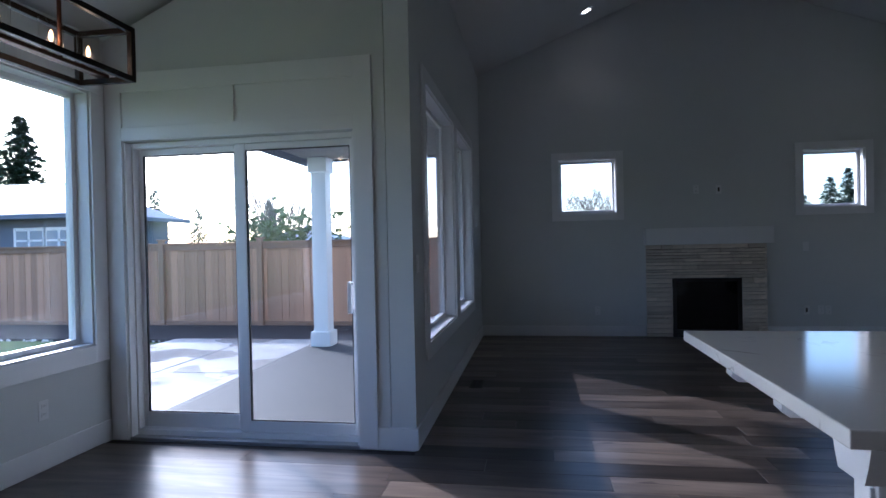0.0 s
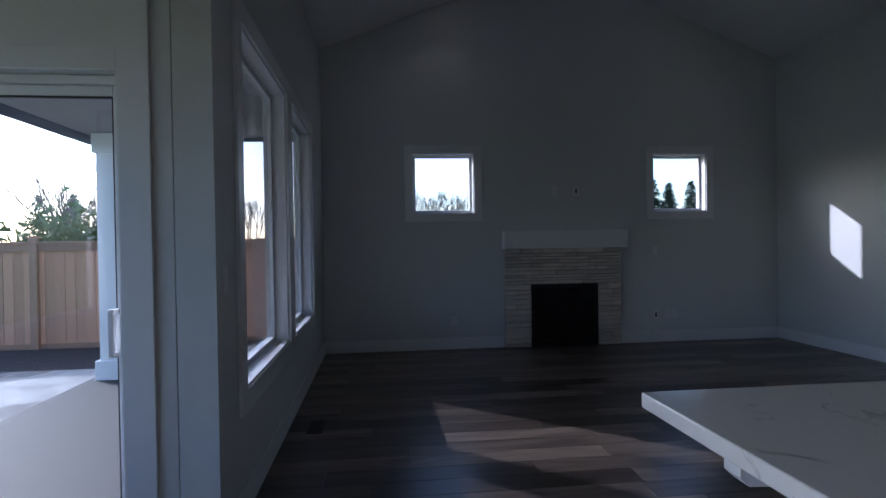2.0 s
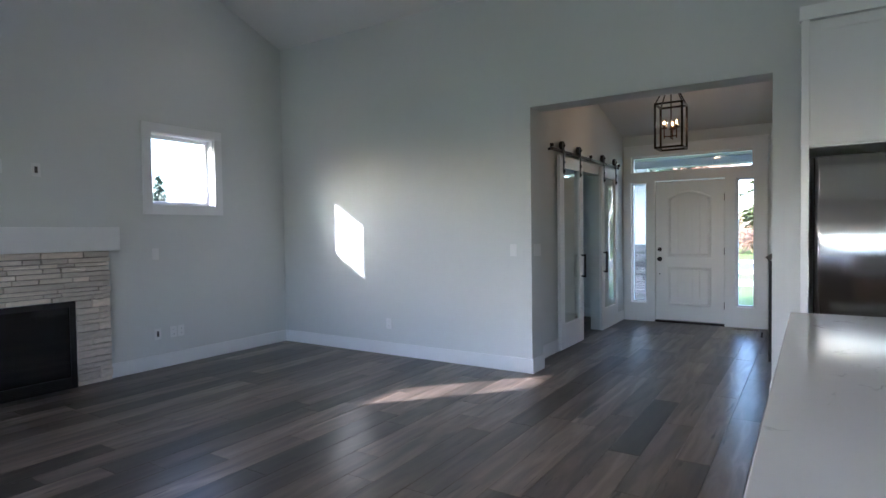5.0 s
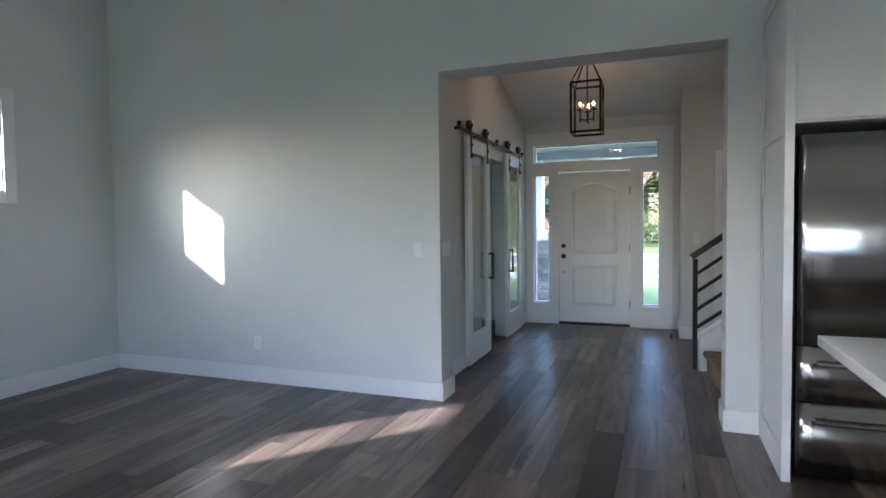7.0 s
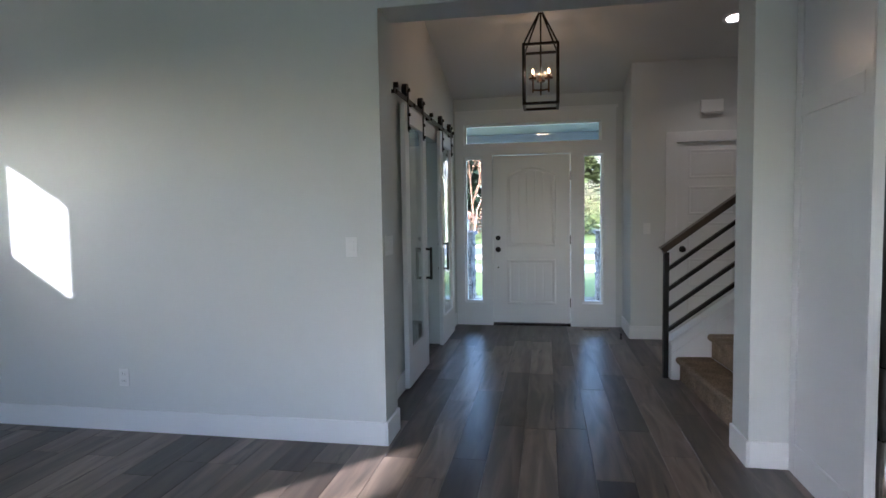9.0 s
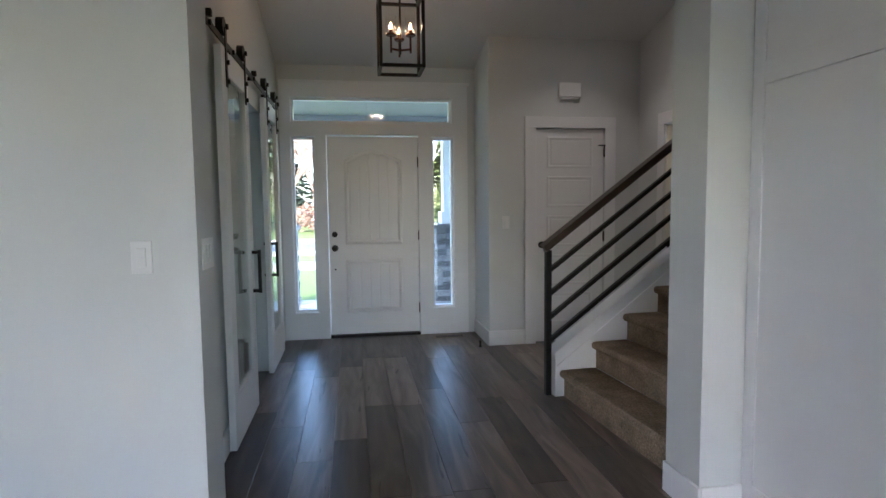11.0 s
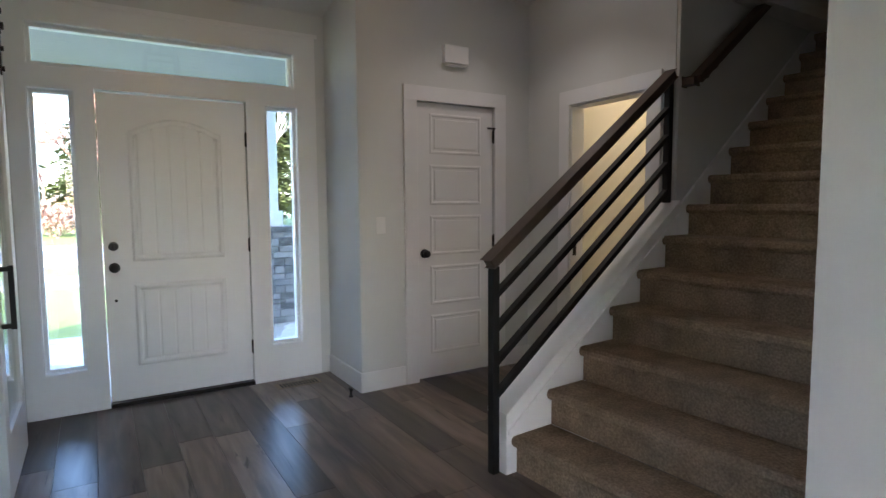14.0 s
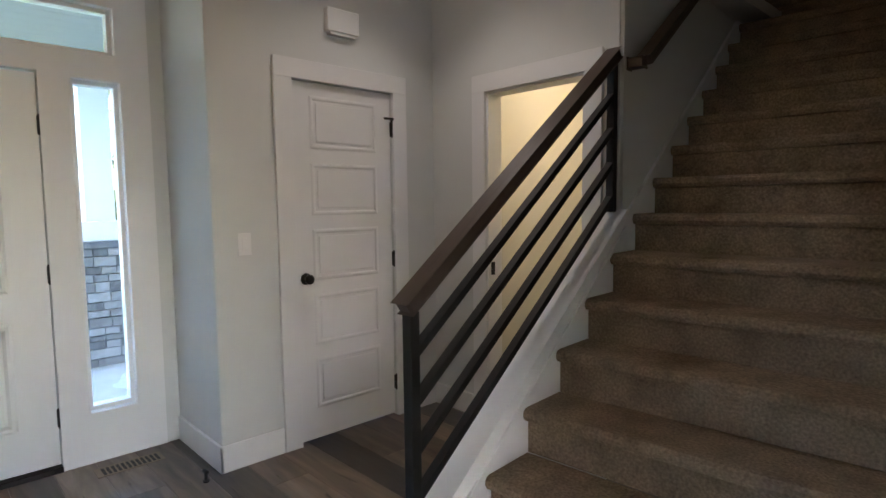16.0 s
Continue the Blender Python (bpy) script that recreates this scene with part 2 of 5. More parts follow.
def prism(bm, outline, axis, lo, hi):
    """An outline of (u, v) pairs pushed out along an axis: 'x' (y, z), 'y' (x, z) or 'z' (x, y)."""
    def at(u, v, w):
        return (w, u, v) if axis == "x" else (u, w, v) if axis == "y" else (u, v, w)
    low = [bm.verts.new(at(u, v, lo)) for u, v in outline]
    top = [bm.verts.new(at(u, v, hi)) for u, v in outline]
    bm.faces.new(low)
    bm.faces.new(list(reversed(top)))
    for i in range(len(outline)):
        j = (i + 1) % len(outline)
        bm.faces.new((low[i], top[i], top[j], low[j]))
    bmesh.ops.recalc_face_normals(bm, faces=bm.faces[:])
    return bm


def lathe(bm, profile, centre, n=24):
    """A turned shape of (radius, height) pairs about the upright through centre."""
    cx, cy, cz = centre
    rings = [[bm.verts.new((cx + r * math.cos(2 * math.pi * i / n), cy + r * math.sin(2 * math.pi * i / n), cz + z)) for i in range(n)] for r, z in profile]
    for a, b in zip(rings, rings[1:]):
        for i in range(n):
            bm.faces.new((a[i], a[(i + 1) % n], b[(i + 1) % n], b[i]))
    return bm


def smooth(ob):
    for f in ob.data.polygons:
        f.use_smooth = True
    return ob


def part(name, bm, material, parent=None, label=""):
    me = bpy.data.meshes.new(name)
    bm.to_mesh(me)
    bm.free()
    me.materials.append(material)
    ob = new(name, me)
    if parent:
        ob.parent = parent
    return tagged(ob, label)


def B(*args, bevel=0.0):
    return box(bmesh.new(), *args, bevel=bevel)


def thing(name, label, category, group=""):
    return tagged(new(name), label, category, group)


def struct(name, bm, material, label="", category="wall"):
    return tagged(part(name, bm, material), label, category, "", "structure")


def holed(axis, lo, hi, u0, u1, z0, z1, holes):
    """A wall slab across axis from lo to hi, between u0, u1 and z0, z1, with holes (u0, u1, z0, z1) through it."""
    bm = bmesh.new()
    us = sorted({u0, u1, *(h[0] for h in holes), *(h[1] for h in holes)})
    zs = sorted({z0, z1, *(h[2] for h in holes), *(h[3] for h in holes)})
    us = [u for u in us if u0 <= u <= u1]
    zs = [z for z in zs if z0 <= z <= z1]
    cell = {(i, j): not any(h[0] < (us[i] + us[i + 1]) / 2 < h[1] and h[2] < (zs[j] + zs[j + 1]) / 2 < h[3] for h in holes)
            for i in range(len(us) - 1) for j in range(len(zs) - 1)}
    put = {}
    def vert(i, j, w):
        if (i, j, w) not in put:
            put[i, j, w] = bm.verts.new((w, us[i], zs[j]) if axis == "x" else (us[i], w, zs[j]))
        return put[i, j, w]
    for (i, j), solid in cell.items():
        if not solid:
            continue
        for w in (lo, hi):
            bm.faces.new([vert(i, j, w), vert(i + 1, j, w), vert(i + 1, j + 1, w), vert(i, j + 1, w)])
        for (di, dj), (p, q) in {(-1, 0): ((i, j), (i, j + 1)), (1, 0): ((i + 1, j), (i + 1, j + 1)), (0, -1): ((i, j), (i + 1, j)), (0, 1): ((i, j + 1), (i + 1, j + 1))}.items():
            if not cell.get((i + di, j + dj), False):
                bm.faces.new([vert(*p, lo), vert(*q, lo), vert(*q, hi), vert(*p, hi)])
    bmesh.ops.recalc_face_normals(bm, faces=bm.faces[:])
    return bm


# ---- plan ----
WEST, NORTH, EAST, NOOK, NOOKW, SOUTH = -0.09, 7.74, 5.79, 3.27, -2.24, -3.6
HALL, FRONT, CLOSET, JOG, BATH = 4.51, 9.48, 8.86, 2.54, 1.05
RIDGE, RIDGEZ, PITCH = 2.86, 4.80, 0.39


def ceil_z(x):
    return RIDGEZ - PITCH * abs(x - RIDGE)


# living room, dining nook and kitchen shell
bm = holed("x", WEST - 0.16, WEST, NOOK, NORTH + 0.16, -0.3, 3.6, [(3.72, 5.12, 0.60, 2.43), (5.34, 6.60, 0.60, 2.43)])
struct("wall_west", bm, PAINT, "pale grey-green painted wall with two tall windows")
bm = holed("y", NOOK, NOOK + 0.16, NOOKW - 0.16, WEST - 0.165, -0.3, 2.66, [(-2.10, -0.46, -0.02, 2.04)])
prism(bm, [(NOOKW - 0.16, 2.66), (WEST - 0.165, 2.66), (WEST - 0.165, 3.6)], "y", NOOK, NOOK + 0.16)
struct("wall_nook_north", bm, PAINT, "pale grey painted wall round the sliding patio door")
bm = holed("x", NOOKW - 0.16, NOOKW, SOUTH, NOOK - 0.002, -0.3, 2.74, [(-0.3, 3.13, 0.67, 2.355)])
struct("wall_nook_west", bm, PAINT, "pale grey painted wall with a wide window")
bm = holed("y", NORTH, NORTH + 0.16, WEST + 0.002, EAST, -0.3, 3.6, [(1.0, 1.76, 1.67, 2.41), (4.08, 4.80, 1.67, 2.41)])
prism(bm, [(WEST, 3.6), (EAST, 3.6), (EAST, ceil_z(EAST) + 0.05), (RIDGE, RIDGEZ + 0.05), (WEST, ceil_z(WEST) + 0.05)], "y", NORTH, NORTH + 0.16)
struct("wall_north", bm, PAINT, "pale grey-green gable wall above the fireplace")
bm = holed("x", EAST, EAST + 0.26, SOUTH, NORTH + 0.16, -0.3, 3.72, [(2.38, 4.345, -0.02, 2.51)])
struct("wall_east", bm, PAINT, "pale grey-green wall with a wide cased opening to the entry")
struct("wall_south", B(NOOKW - 0.16, EAST + 0.2, SOUTH - 0.16, SOUTH, -0.3, 4.9), PAINT, "plain painted kitchen wall")
bm = bmesh.new()
for x0, x1 in ((NOOKW - 0.4, RIDGE), (EAST + 0.4, RIDGE)):
    prism(bm, [(x0, ceil_z(x0)), (x1, ceil_z(x1)), (x1, ceil_z(x1) + 0.2), (x0, ceil_z(x0) + 0.2)], "y", SOUTH - 0.3, NORTH + 0.5)
struct("ceiling", bm, CEIL, "matt pale grey vaulted ceiling", "ceiling")

# entry hall, study, closet, bath and stairwell shell
bm = holed("y", HALL, HALL + 0.14, EAST + 0.262, FRONT - 0.002, -0.3, 3.9, [(7.40, 8.40, -0.02, 2.08)])
struct("wall_hall_north", bm, PAINT, "pale grey hall wall with the study doorway")
OPEN = [(2.775, 4.39, 2.16, 2.42), (4.155, 4.393, 0.265, 2.035), (3.13, 4.047, -0.02, 2.045), (2.757, 3.0, 0.265, 2.035), (6.3, 7.5, 0.8, 2.2)]
bm = holed("x", FRONT, FRONT + 0.16, 0.8, 7.9, -0.3, 3.9, OPEN)
struct("wall_front", bm, PAINT, "pale grey entry wall round the front door")
bm = bmesh.new()
box(bm, CLOSET + 0.002, FRONT - 0.002, JOG - 0.12, JOG, -0.3, 3.9)
struct("wall_jog", bm, PAINT, "pale grey return wall beside the front door")
bm = holed("x", CLOSET, CLOSET + 0.12, BATH - 0.02, JOG - 0.002, -0.3, 3.9, [(1.40, 2.09, -0.02, 2.05)])
struct("wall_closet", bm, PAINT, "pale grey wall with the closet door")
bm = holed("y", BATH - 0.12, BATH, 7.50, CLOSET - 0.002, -0.3, 3.9, [(7.69, 8.38, -0.02, 2.03)])
struct("wall_bath", bm, PAINT, "pale grey wall with the open bath doorway")
struct("wall_stair", B(7.38, 7.495, -5.0, 1.04, -0.3, 6.0), PAINT, "painted wall beside the stairs")
struct("wall_stair_outer", B(EAST + 0.262, EAST + 0.28, -5.0, 2.3, -0.3, 6.0), PAINT, "painted outer wall of the stairs")
struct("wall_stair_end", B(EAST + 0.2, 8.2, -5.12, -5.0, -0.3, 6.0), PAINT, "painted wall at the stair head")
struct("wall_stair_header", B(EAST + 0.2, 7.66, 0.9, 1.02, 3.35, 6.0), PAINT, "painted wall above the stairs")
struct("ceiling_stair", B(EAST + 0.1, 8.2, -5.2, 1.0, 5.5, 5.6), CEIL, "plain ceiling above the stairs", "ceiling")
bm = bmesh.new()
prism(bm, [(FRONT + 0.1, 2.70), (EAST + 0.19, 3.60), (EAST + 0.19, 3.7), (FRONT + 0.1, 2.80)], "y", 0.9, 4.63)
struct("ceiling_entry", bm, CEIL, "pale grey sloping entry ceiling", "ceiling")
struct("wall_study_north", B(EAST + 0.2, FRONT, 7.76, 7.9, -0.3, 3.0), PAINT, "plain painted study wall")
struct("ceiling_study", B(EAST + 0.1, FRONT + 0.16, 4.635, 7.95, 2.75, 2.85), CEIL, "plain study ceiling", "ceiling")
struct("wall_bath_south", B(7.5, 9.6, -1.3, -1.18, -0.3, 2.7), BATHPAINT, "warm painted bath wall")
struct("wall_bath_east", B(8.86, 8.98, -1.18, BATH - 0.13, -0.3, 2.7), BATHPAINT, "warm painted bath wall")
struct("ceiling_bath", B(7.4, 9.6, -1.3, BATH - 0.02, 2.62, 2.7), CEIL, "plain bath ceiling", "ceiling")
struct("wall_closet_back", B(FRONT - 0.1, FRONT - 0.002, BATH - 0.12, JOG - 0.13, -0.3, 2.7), PAINT, "plain closet wall")

# ground floor slab under the boards
struct("floor", B(NOOKW - 0.1, FRONT + 0.1, -5.0, NORTH + 0.1, -0.3, -0.012), GAP, "grey-brown wood-look plank floor", "floor")
FLOOR_OB = bpy.data.objects["floor"]


def baseboard(axis, face, side, u0, u1, h=0.14):
    """A flat white skirting on a wall face; side is the way that the wall looks."""
    lo, hi = sorted((face + 0.001 * side, face + 0.016 * side))
    bm = B(lo, hi, u0, u1, 0, h, bevel=0.003) if axis == "x" else B(u0, u1, lo, hi, 0, h, bevel=0.003)
    struct("baseboard", bm, TRIM, "flat white painted baseboard", "baseboard")


for args in (("x", WEST, 1, NOOK + 0.01, NORTH - 0.02), ("y", NOOK, -1, -0.34, WEST + 0.016), ("x", NOOKW, 1, SOUTH, NOOK - 0.02), ("y", NORTH, -1, WEST, 2.11), ("y", NORTH, -1, 3.63, EAST),
             ("x", EAST, -1, 4.345, NORTH - 0.016), ("x", EAST, -1, 2.19, 2.38), ("y", 4.345, -1, EAST - 0.016, EAST + 0.26), ("y", HALL, -1, EAST + 0.262, 7.40), ("y", HALL, -1, 8.40, FRONT - 0.022),
             ("y", 2.38, 1, EAST - 0.016, EAST + 0.26), ("y", JOG, 1, CLOSET - 0.016, FRONT - 0.02), ("x", CLOSET, -1, 2.2, JOG + 0.016), ("x", CLOSET, -1, BATH, 1.29), ("y", BATH, 1, 8.5, CLOSET),
             ("y", 7.76, -1, EAST + 0.2, FRONT), ("x", FRONT, -1, 4.7, 7.74), ("y", -1.18, 1, 7.5, 8.86)):
    baseboard(*args)


def casing(axis, face, side, u0, u1, z0, z1, w=0.095, bottom=True, name="window_trim", label="flat white painted window casing", apron=0.0):
    """Flat boards round an opening, standing 18 mm off the wall."""
    ob = tagged(new(name), label, "trim", "", "structure")
    lo, hi = sorted((face + 0.001 * side, face + 0.019 * side))
    def board(a, b, c, d):
        bm = B(lo, hi, a, b, c, d, bevel=0.002) if axis == "x" else B(a, b, lo, hi, c, d, bevel=0.002)
        part("board", bm, TRIM, ob)
    board(u0 - w, u0, z0 - (w if bottom else 0), z1)
    board(u1, u1 + w, z0 - (w if bottom else 0), z1)
    board(u0 - w, u1 + w, z1, z1 + w)
    if bottom:
        board(u0, u1, z0 - w, z0)
    return ob


def window(axis, inner, outer, u0, u1, z0, z1, name, label, mullions=(), rail=0.045, glass=GLASS):
    """A white vinyl window in its opening: lined reveal, frame and panes. inner, outer: the wall's faces."""
    ob = tagged(new(name), label, "window", "", "structure")
    s = 1 if outer > inner else -1
    fr0, fr1 = inner + s * 0.095, inner + s * 0.15
    def slab(a, b, c, d, w0, w1, nm, material, bevel=0.002):
        lo, hi = sorted((w0, w1))
        return part(nm, B(lo, hi, a, b, c, d, bevel=bevel) if axis == "x" else B(a, b, lo, hi, c, d, bevel=bevel), material, ob)
    t = 0.012
    slab(u0 + 0.001, u0 + t, z0 + t, z1 - t, inner, fr0, "reveal", TRIM)
    slab(u1 - t, u1 - 0.001, z0 + t, z1 - t, inner, fr0, "reveal", TRIM)
    slab(u0 + 0.001, u1 - 0.001, z1 - t, z1 - 0.001, inner, fr0, "reveal", TRIM)
    slab(u0 + 0.001, u1 - 0.001, z0 + 0.001, z0 + t, inner - s * 0.006, fr0, "window_sill", TRIM)
    slab(u0 + 0.001, u0 + rail, z0 + rail, z1 - rail, fr0, fr1, "window_frame", VINYL)
    slab(u1 - rail, u1 - 0.001, z0 + rail, z1 - rail, fr0, fr1, "window_frame", VINYL)
    slab(u0 + 0.001, u1 - 0.001, z1 - rail, z1 - 0.001, fr0, fr1, "window_frame", VINYL)
    slab(u0 + 0.001, u1 - 0.001, z0 + 0.001, z0 + rail, fr0, fr1, "window_frame", VINYL)
    cuts = [u0 + rail, *mullions, u1 - rail]
    for m in mullions:
        slab(m - 0.025, m + 0.025, z0 + rail, z1 - rail, fr0 + s * 0.004, fr1, "mullion", VINYL)
    for a, b in zip(cuts, cuts[1:]):
        g = slab(a, b, z0 + rail, z1 - rail, inner + s * 0.118, inner + s * 0.122, "pane", glass, 0)
        # only the greyed west panes hold back sunlight
        g.visible_shadow = glass is DIMMED
    return ob


window("x", WEST, WEST - 0.16, 3.72, 5.12, 0.60, 2.43, "window_1", "tall white vinyl window facing the patio, panes greyed to dim the sun", glass=DIMMED)
window("x", WEST, WEST - 0.16, 5.34, 6.60, 0.60, 2.43, "window_2", "tall white vinyl window facing the patio, panes greyed to dim the sun", glass=DIMMED)
window("y", NORTH, NORTH + 0.16, 1.0, 1.76, 1.67, 2.41, "window_3", "small square white window beside the fireplace")
window("y", NORTH, NORTH + 0.16, 4.08, 4.80, 1.67, 2.41, "window_4", "small square white window beside the fireplace")
window("x", NOOKW, NOOKW - 0.16, -0.3, 3.13, 0.67, 2.355, "window_5", "wide white picture window in the dining nook", (1.39,))
# window_6 is out of view, its place made up to bring daylight into the study
window("x", FRONT, FRONT + 0.16, 6.3, 7.5, 0.8, 2.2, "window_6", "unseen white study window added to let daylight in")
casing("y", NORTH, -1, 1.0, 1.76, 1.67, 2.41)
casing("y", NORTH, -1, 4.08, 4.80, 1.67, 2.41)
casing("x", NOOKW, 1, -0.3, 3.13, 0.67, 2.355, 0.115)
ob = casing("x", WEST, 1, 3.72, 6.60, 0.60, 2.43, 0.11)
part("board", B(WEST + 0.001, WEST + 0.019, 5.12, 5.34, 0.60, 2.43, bevel=0.002), TRIM, ob)

# ---- sliding patio door ----
door = tagged(new("door_1"), "white vinyl sliding patio door with two glass panels, closed", "door", "", "structure")
Y0, Y1 = NOOK + 0.06, NOOK + 0.158
for a in ((-2.098, -2.076, Y0, Y1, 0.0, 2.038), (-0.484, -0.462, Y0, Y1, 0.0, 2.038), (-2.076, -0.484, Y0, Y1, 2.0, 2.038), (-2.076, -0.484, Y0, Y1, 0.0, 0.05)):
    part("door_frame", B(*a, bevel=0.003), VINYL, door)


def slider(x0, x1, y, left, right, z0, z1, name):
    """A glazed panel with its stiles' widths and the glass between z0 and z1."""
    p = part(name, bmesh.new(), VINYL, door)
    for k, a in enumerate(((x0, x0 + left, 0.052, 1.998), (x1 - right, x1, 0.052, 1.998), (x0 + left, x1 - right, z1, 1.998), (x0 + left, x1 - right, 0.052, z0))):
        part("stile" if k < 2 else "rail", B(a[0], a[1], y, y + 0.032, a[2], a[3], bevel=0.004), VINYL, p)
    for k, a in enumerate(((x0 + left, x0 + left + 0.008, z0, z1), (x1 - right - 0.008, x1 - right, z0, z1), (x0 + left + 0.008, x1 - right - 0.008, z1 - 0.008, z1), (x0 + left + 0.008, x1 - right - 0.008, z0, z0 + 0.008))):
        part("gasket", B(a[0], a[1], y + 0.008, y + 0.024, a[2], a[3]), SLOT, p, "thin dark glazing gasket")
    g = part("pane", B(x0 + left + 0.004, x1 - right - 0.004, y + 0.014, y + 0.018, z0 + 0.004, z1 - 0.004), GLASS, p)
    g.visible_shadow = False
    return p


slider(-2.075, -1.29, NOOK + 0.115, 0.03, 0.06, 0.155, 1.955, "fixed_panel")
right = slider(-1.322, -0.485, NOOK + 0.075, 0.072, 0.03, 0.125, 1.955, "sliding_panel")
bm = bmesh.new()
box(bm, -0.535, -0.495, NOOK + 0.066, NOOK + 0.075, 0.86, 1.06, bevel=0.003)
for z in (0.87, 1.05):
    bar(bm, (-0.515, NOOK + 0.07, z), (-0.515, NOOK + 0.015, z), 0.022, 0.022, 0.004)
bar(bm, (-0.515, NOOK + 0.018, 0.865), (-0.515, NOOK + 0.018, 1.055), 0.026, 0.02, 0.006)
part("door_handle", bm, VINYL, right, "white D-shaped pull handle")
trim = tagged(new("door_trim"), "wide white casing with two flat panels over the patio door", "trim", "", "structure")
for a in ((-2.222, -2.10, 0, 2.5), (-0.46, -0.335, 0, 2.5), (-2.10, -0.46, 2.04, 2.13), (-2.10, -0.46, 2.37, 2.5), (-1.385, -1.27, 2.13, 2.37)):
    part("board", B(a[0], a[1], NOOK - 0.02, NOOK - 0.001, a[2], a[3], bevel=0.002), TRIM, trim)
for a in ((-2.10, -1.385), (-1.27, -0.46)):
    part("panel", B(a[0], a[1], NOOK - 0.007, NOOK - 0.001, 2.13, 2.37), TRIM, trim)
for a in ((-2.098, NOOK), (-0.474, NOOK)):
    part("jamb", B(a[0], a[0] + 0.012, NOOK - 0.001, NOOK + 0.058, 0, 2.03), TRIM, trim)
part("threshold", B(-2.1, -0.46, NOOK - 0.004, NOOK + 0.06, -0.05, 0.014, bevel=0.004), mat("sill_grey", (0.35, 0.36, 0.37), 0.4, 0.5, grain=0.05), trim)

# ---- front door and its lights ----
entry = tagged(new("door_trim_front"), "broad white boards framing the front door, sidelights and transom", "trim", "", "structure")
part("board", holed("x", FRONT - 0.02, FRONT - 0.001, 2.62, 4.488, 0, 2.55, OPEN[:4]), TRIM, entry)
part("board", B(FRONT - 0.03, FRONT - 0.019, 2.60, 4.488, 2.545, 2.575, bevel=0.003), TRIM, entry)


def light(name, label, y0, y1, z0, z1):
    ob = tagged(new(name), label, "window", "", "structure")
    r = 0.03
    for a in ((y0 + 0.001, y0 + r, z0 + r, z1 - r), (y1 - r, y1 - 0.001, z0 + r, z1 - r), (y0 + 0.001, y1 - 0.001, z1 - r, z1 - 0.001), (y0 + 0.001, y1 - 0.001, z0 + 0.001, z0 + r)):
        part("window_frame", B(FRONT + 0.03, FRONT + 0.1, *a, bevel=0.003), TRIM, ob)
    for a in ((y0 + 0.001, y0 + 0.008, z0 + 0.008, z1 - 0.008), (y1 - 0.008, y1 - 0.001, z0 + 0.008, z1 - 0.008), (y0 + 0.001, y1 - 0.001, z1 - 0.008, z1 - 0.001), (y0 + 0.001, y1 - 0.001, z0 + 0.001, z0 + 0.008)):
        part("reveal", B(FRONT - 0.021, FRONT + 0.03, *a), TRIM, ob)
    g = part("pane", B(FRONT + 0.06, FRONT + 0.064, y0 + r, y1 - r, z0 + r, z1 - r), GLASS, ob)
    g.visible_shadow = False


light("window_7", "narrow white sidelight beside the front door", 4.155, 4.393, 0.265, 2.035)
light("window_8", "narrow white sidelight beside the front door", 2.757, 3.0, 0.265, 2.035)
light("window_9", "low white transom window over the front door", 2.775, 4.39, 2.16, 2.42)


def knob(parent, x, y, z, way, r=0.028, plate=0.033):
    """A round knob on its rose, standing off a door face along x."""
    bm = bmesh.new()
    cyl(bm, (x, y, z), (x + way * 0.008, y, z), plate, n=24)
    cyl(bm, (x + way * 0.008, y, z), (x + way * 0.03, y, z), 0.012, n=16)
    bmesh.ops.create_uvsphere(bm, u_segments=20, v_segments=12, radius=r, matrix=Matrix.Translation((x + way * 0.045, y, z)) @ Matrix.Diagonal((0.7, 1, 1, 1)))
    return smooth(part("door_knob", bm, BLACK, parent, "black round knob"))


def hinge(parent, x, y, z):
    bm = B(x - 0.012, x + 0.004, y - 0.008, y + 0.008, z - 0.045, z + 0.045, bevel=0.003)
    cyl(bm, (x - 0.012, y, z - 0.052), (x - 0.012, y, z + 0.052), 0.006, n=10)
    part("hinge", bm, BLACK, parent, "black door hinge")


def ring(bm, x, pts, depth, w):
    """A raised moulding along a closed outline of (y, z) on a door face at x."""
    n = len(pts)
    cy, cz = sum(p[0] for p in pts) / n, sum(p[1] for p in pts) / n
    def inset(p, d):
        v = Vector((p[0] - cy, p[1] - cz))
        return (p[0] - d * (1 if v.x > 0 else -1), p[1] - d * (1 if v.y > 0 else -1))
    rows = [[bm.verts.new((x + o, *inset(p, d))) for p in pts] for o, d in ((0, 0), (-depth, w * 0.3), (-depth, w * 0.6), (0.004, w))]
    for a, b in zip(rows, rows[1:]):
        for i in range(n):
            bm.faces.new((a[i], a[(i + 1) % n], b[(i + 1) % n], b[i]))


front = tagged(new("door_2"), "white panelled front door with arched plank panel, closed", "door", "", "structure")
FX = FRONT + 0.015
slab = part("slab", B(FX, FX + 0.045, 3.135, 4.042, 0.03, 2.035, bevel=0.002), TRIM, front)
arch = [(3.30, 0.95), (3.30, 1.80)] + [(3.30 + 0.577 * i / 10, 1.80 + 0.09 * math.sin(math.pi * i / 10)) for i in range(1, 10)] + [(3.877, 1.80), (3.877, 0.95)]
bm = bmesh.new()
ring(bm, FX - 0.001, arch, 0.012, 0.045)
part("moulding", bm, TRIM, slab)
bm = bmesh.new()
ring(bm, FX - 0.001, [(3.30, 0.25), (3.30, 0.80), (3.877, 0.80), (3.877, 0.25)], 0.012, 0.045)
part("moulding", bm, TRIM, slab)
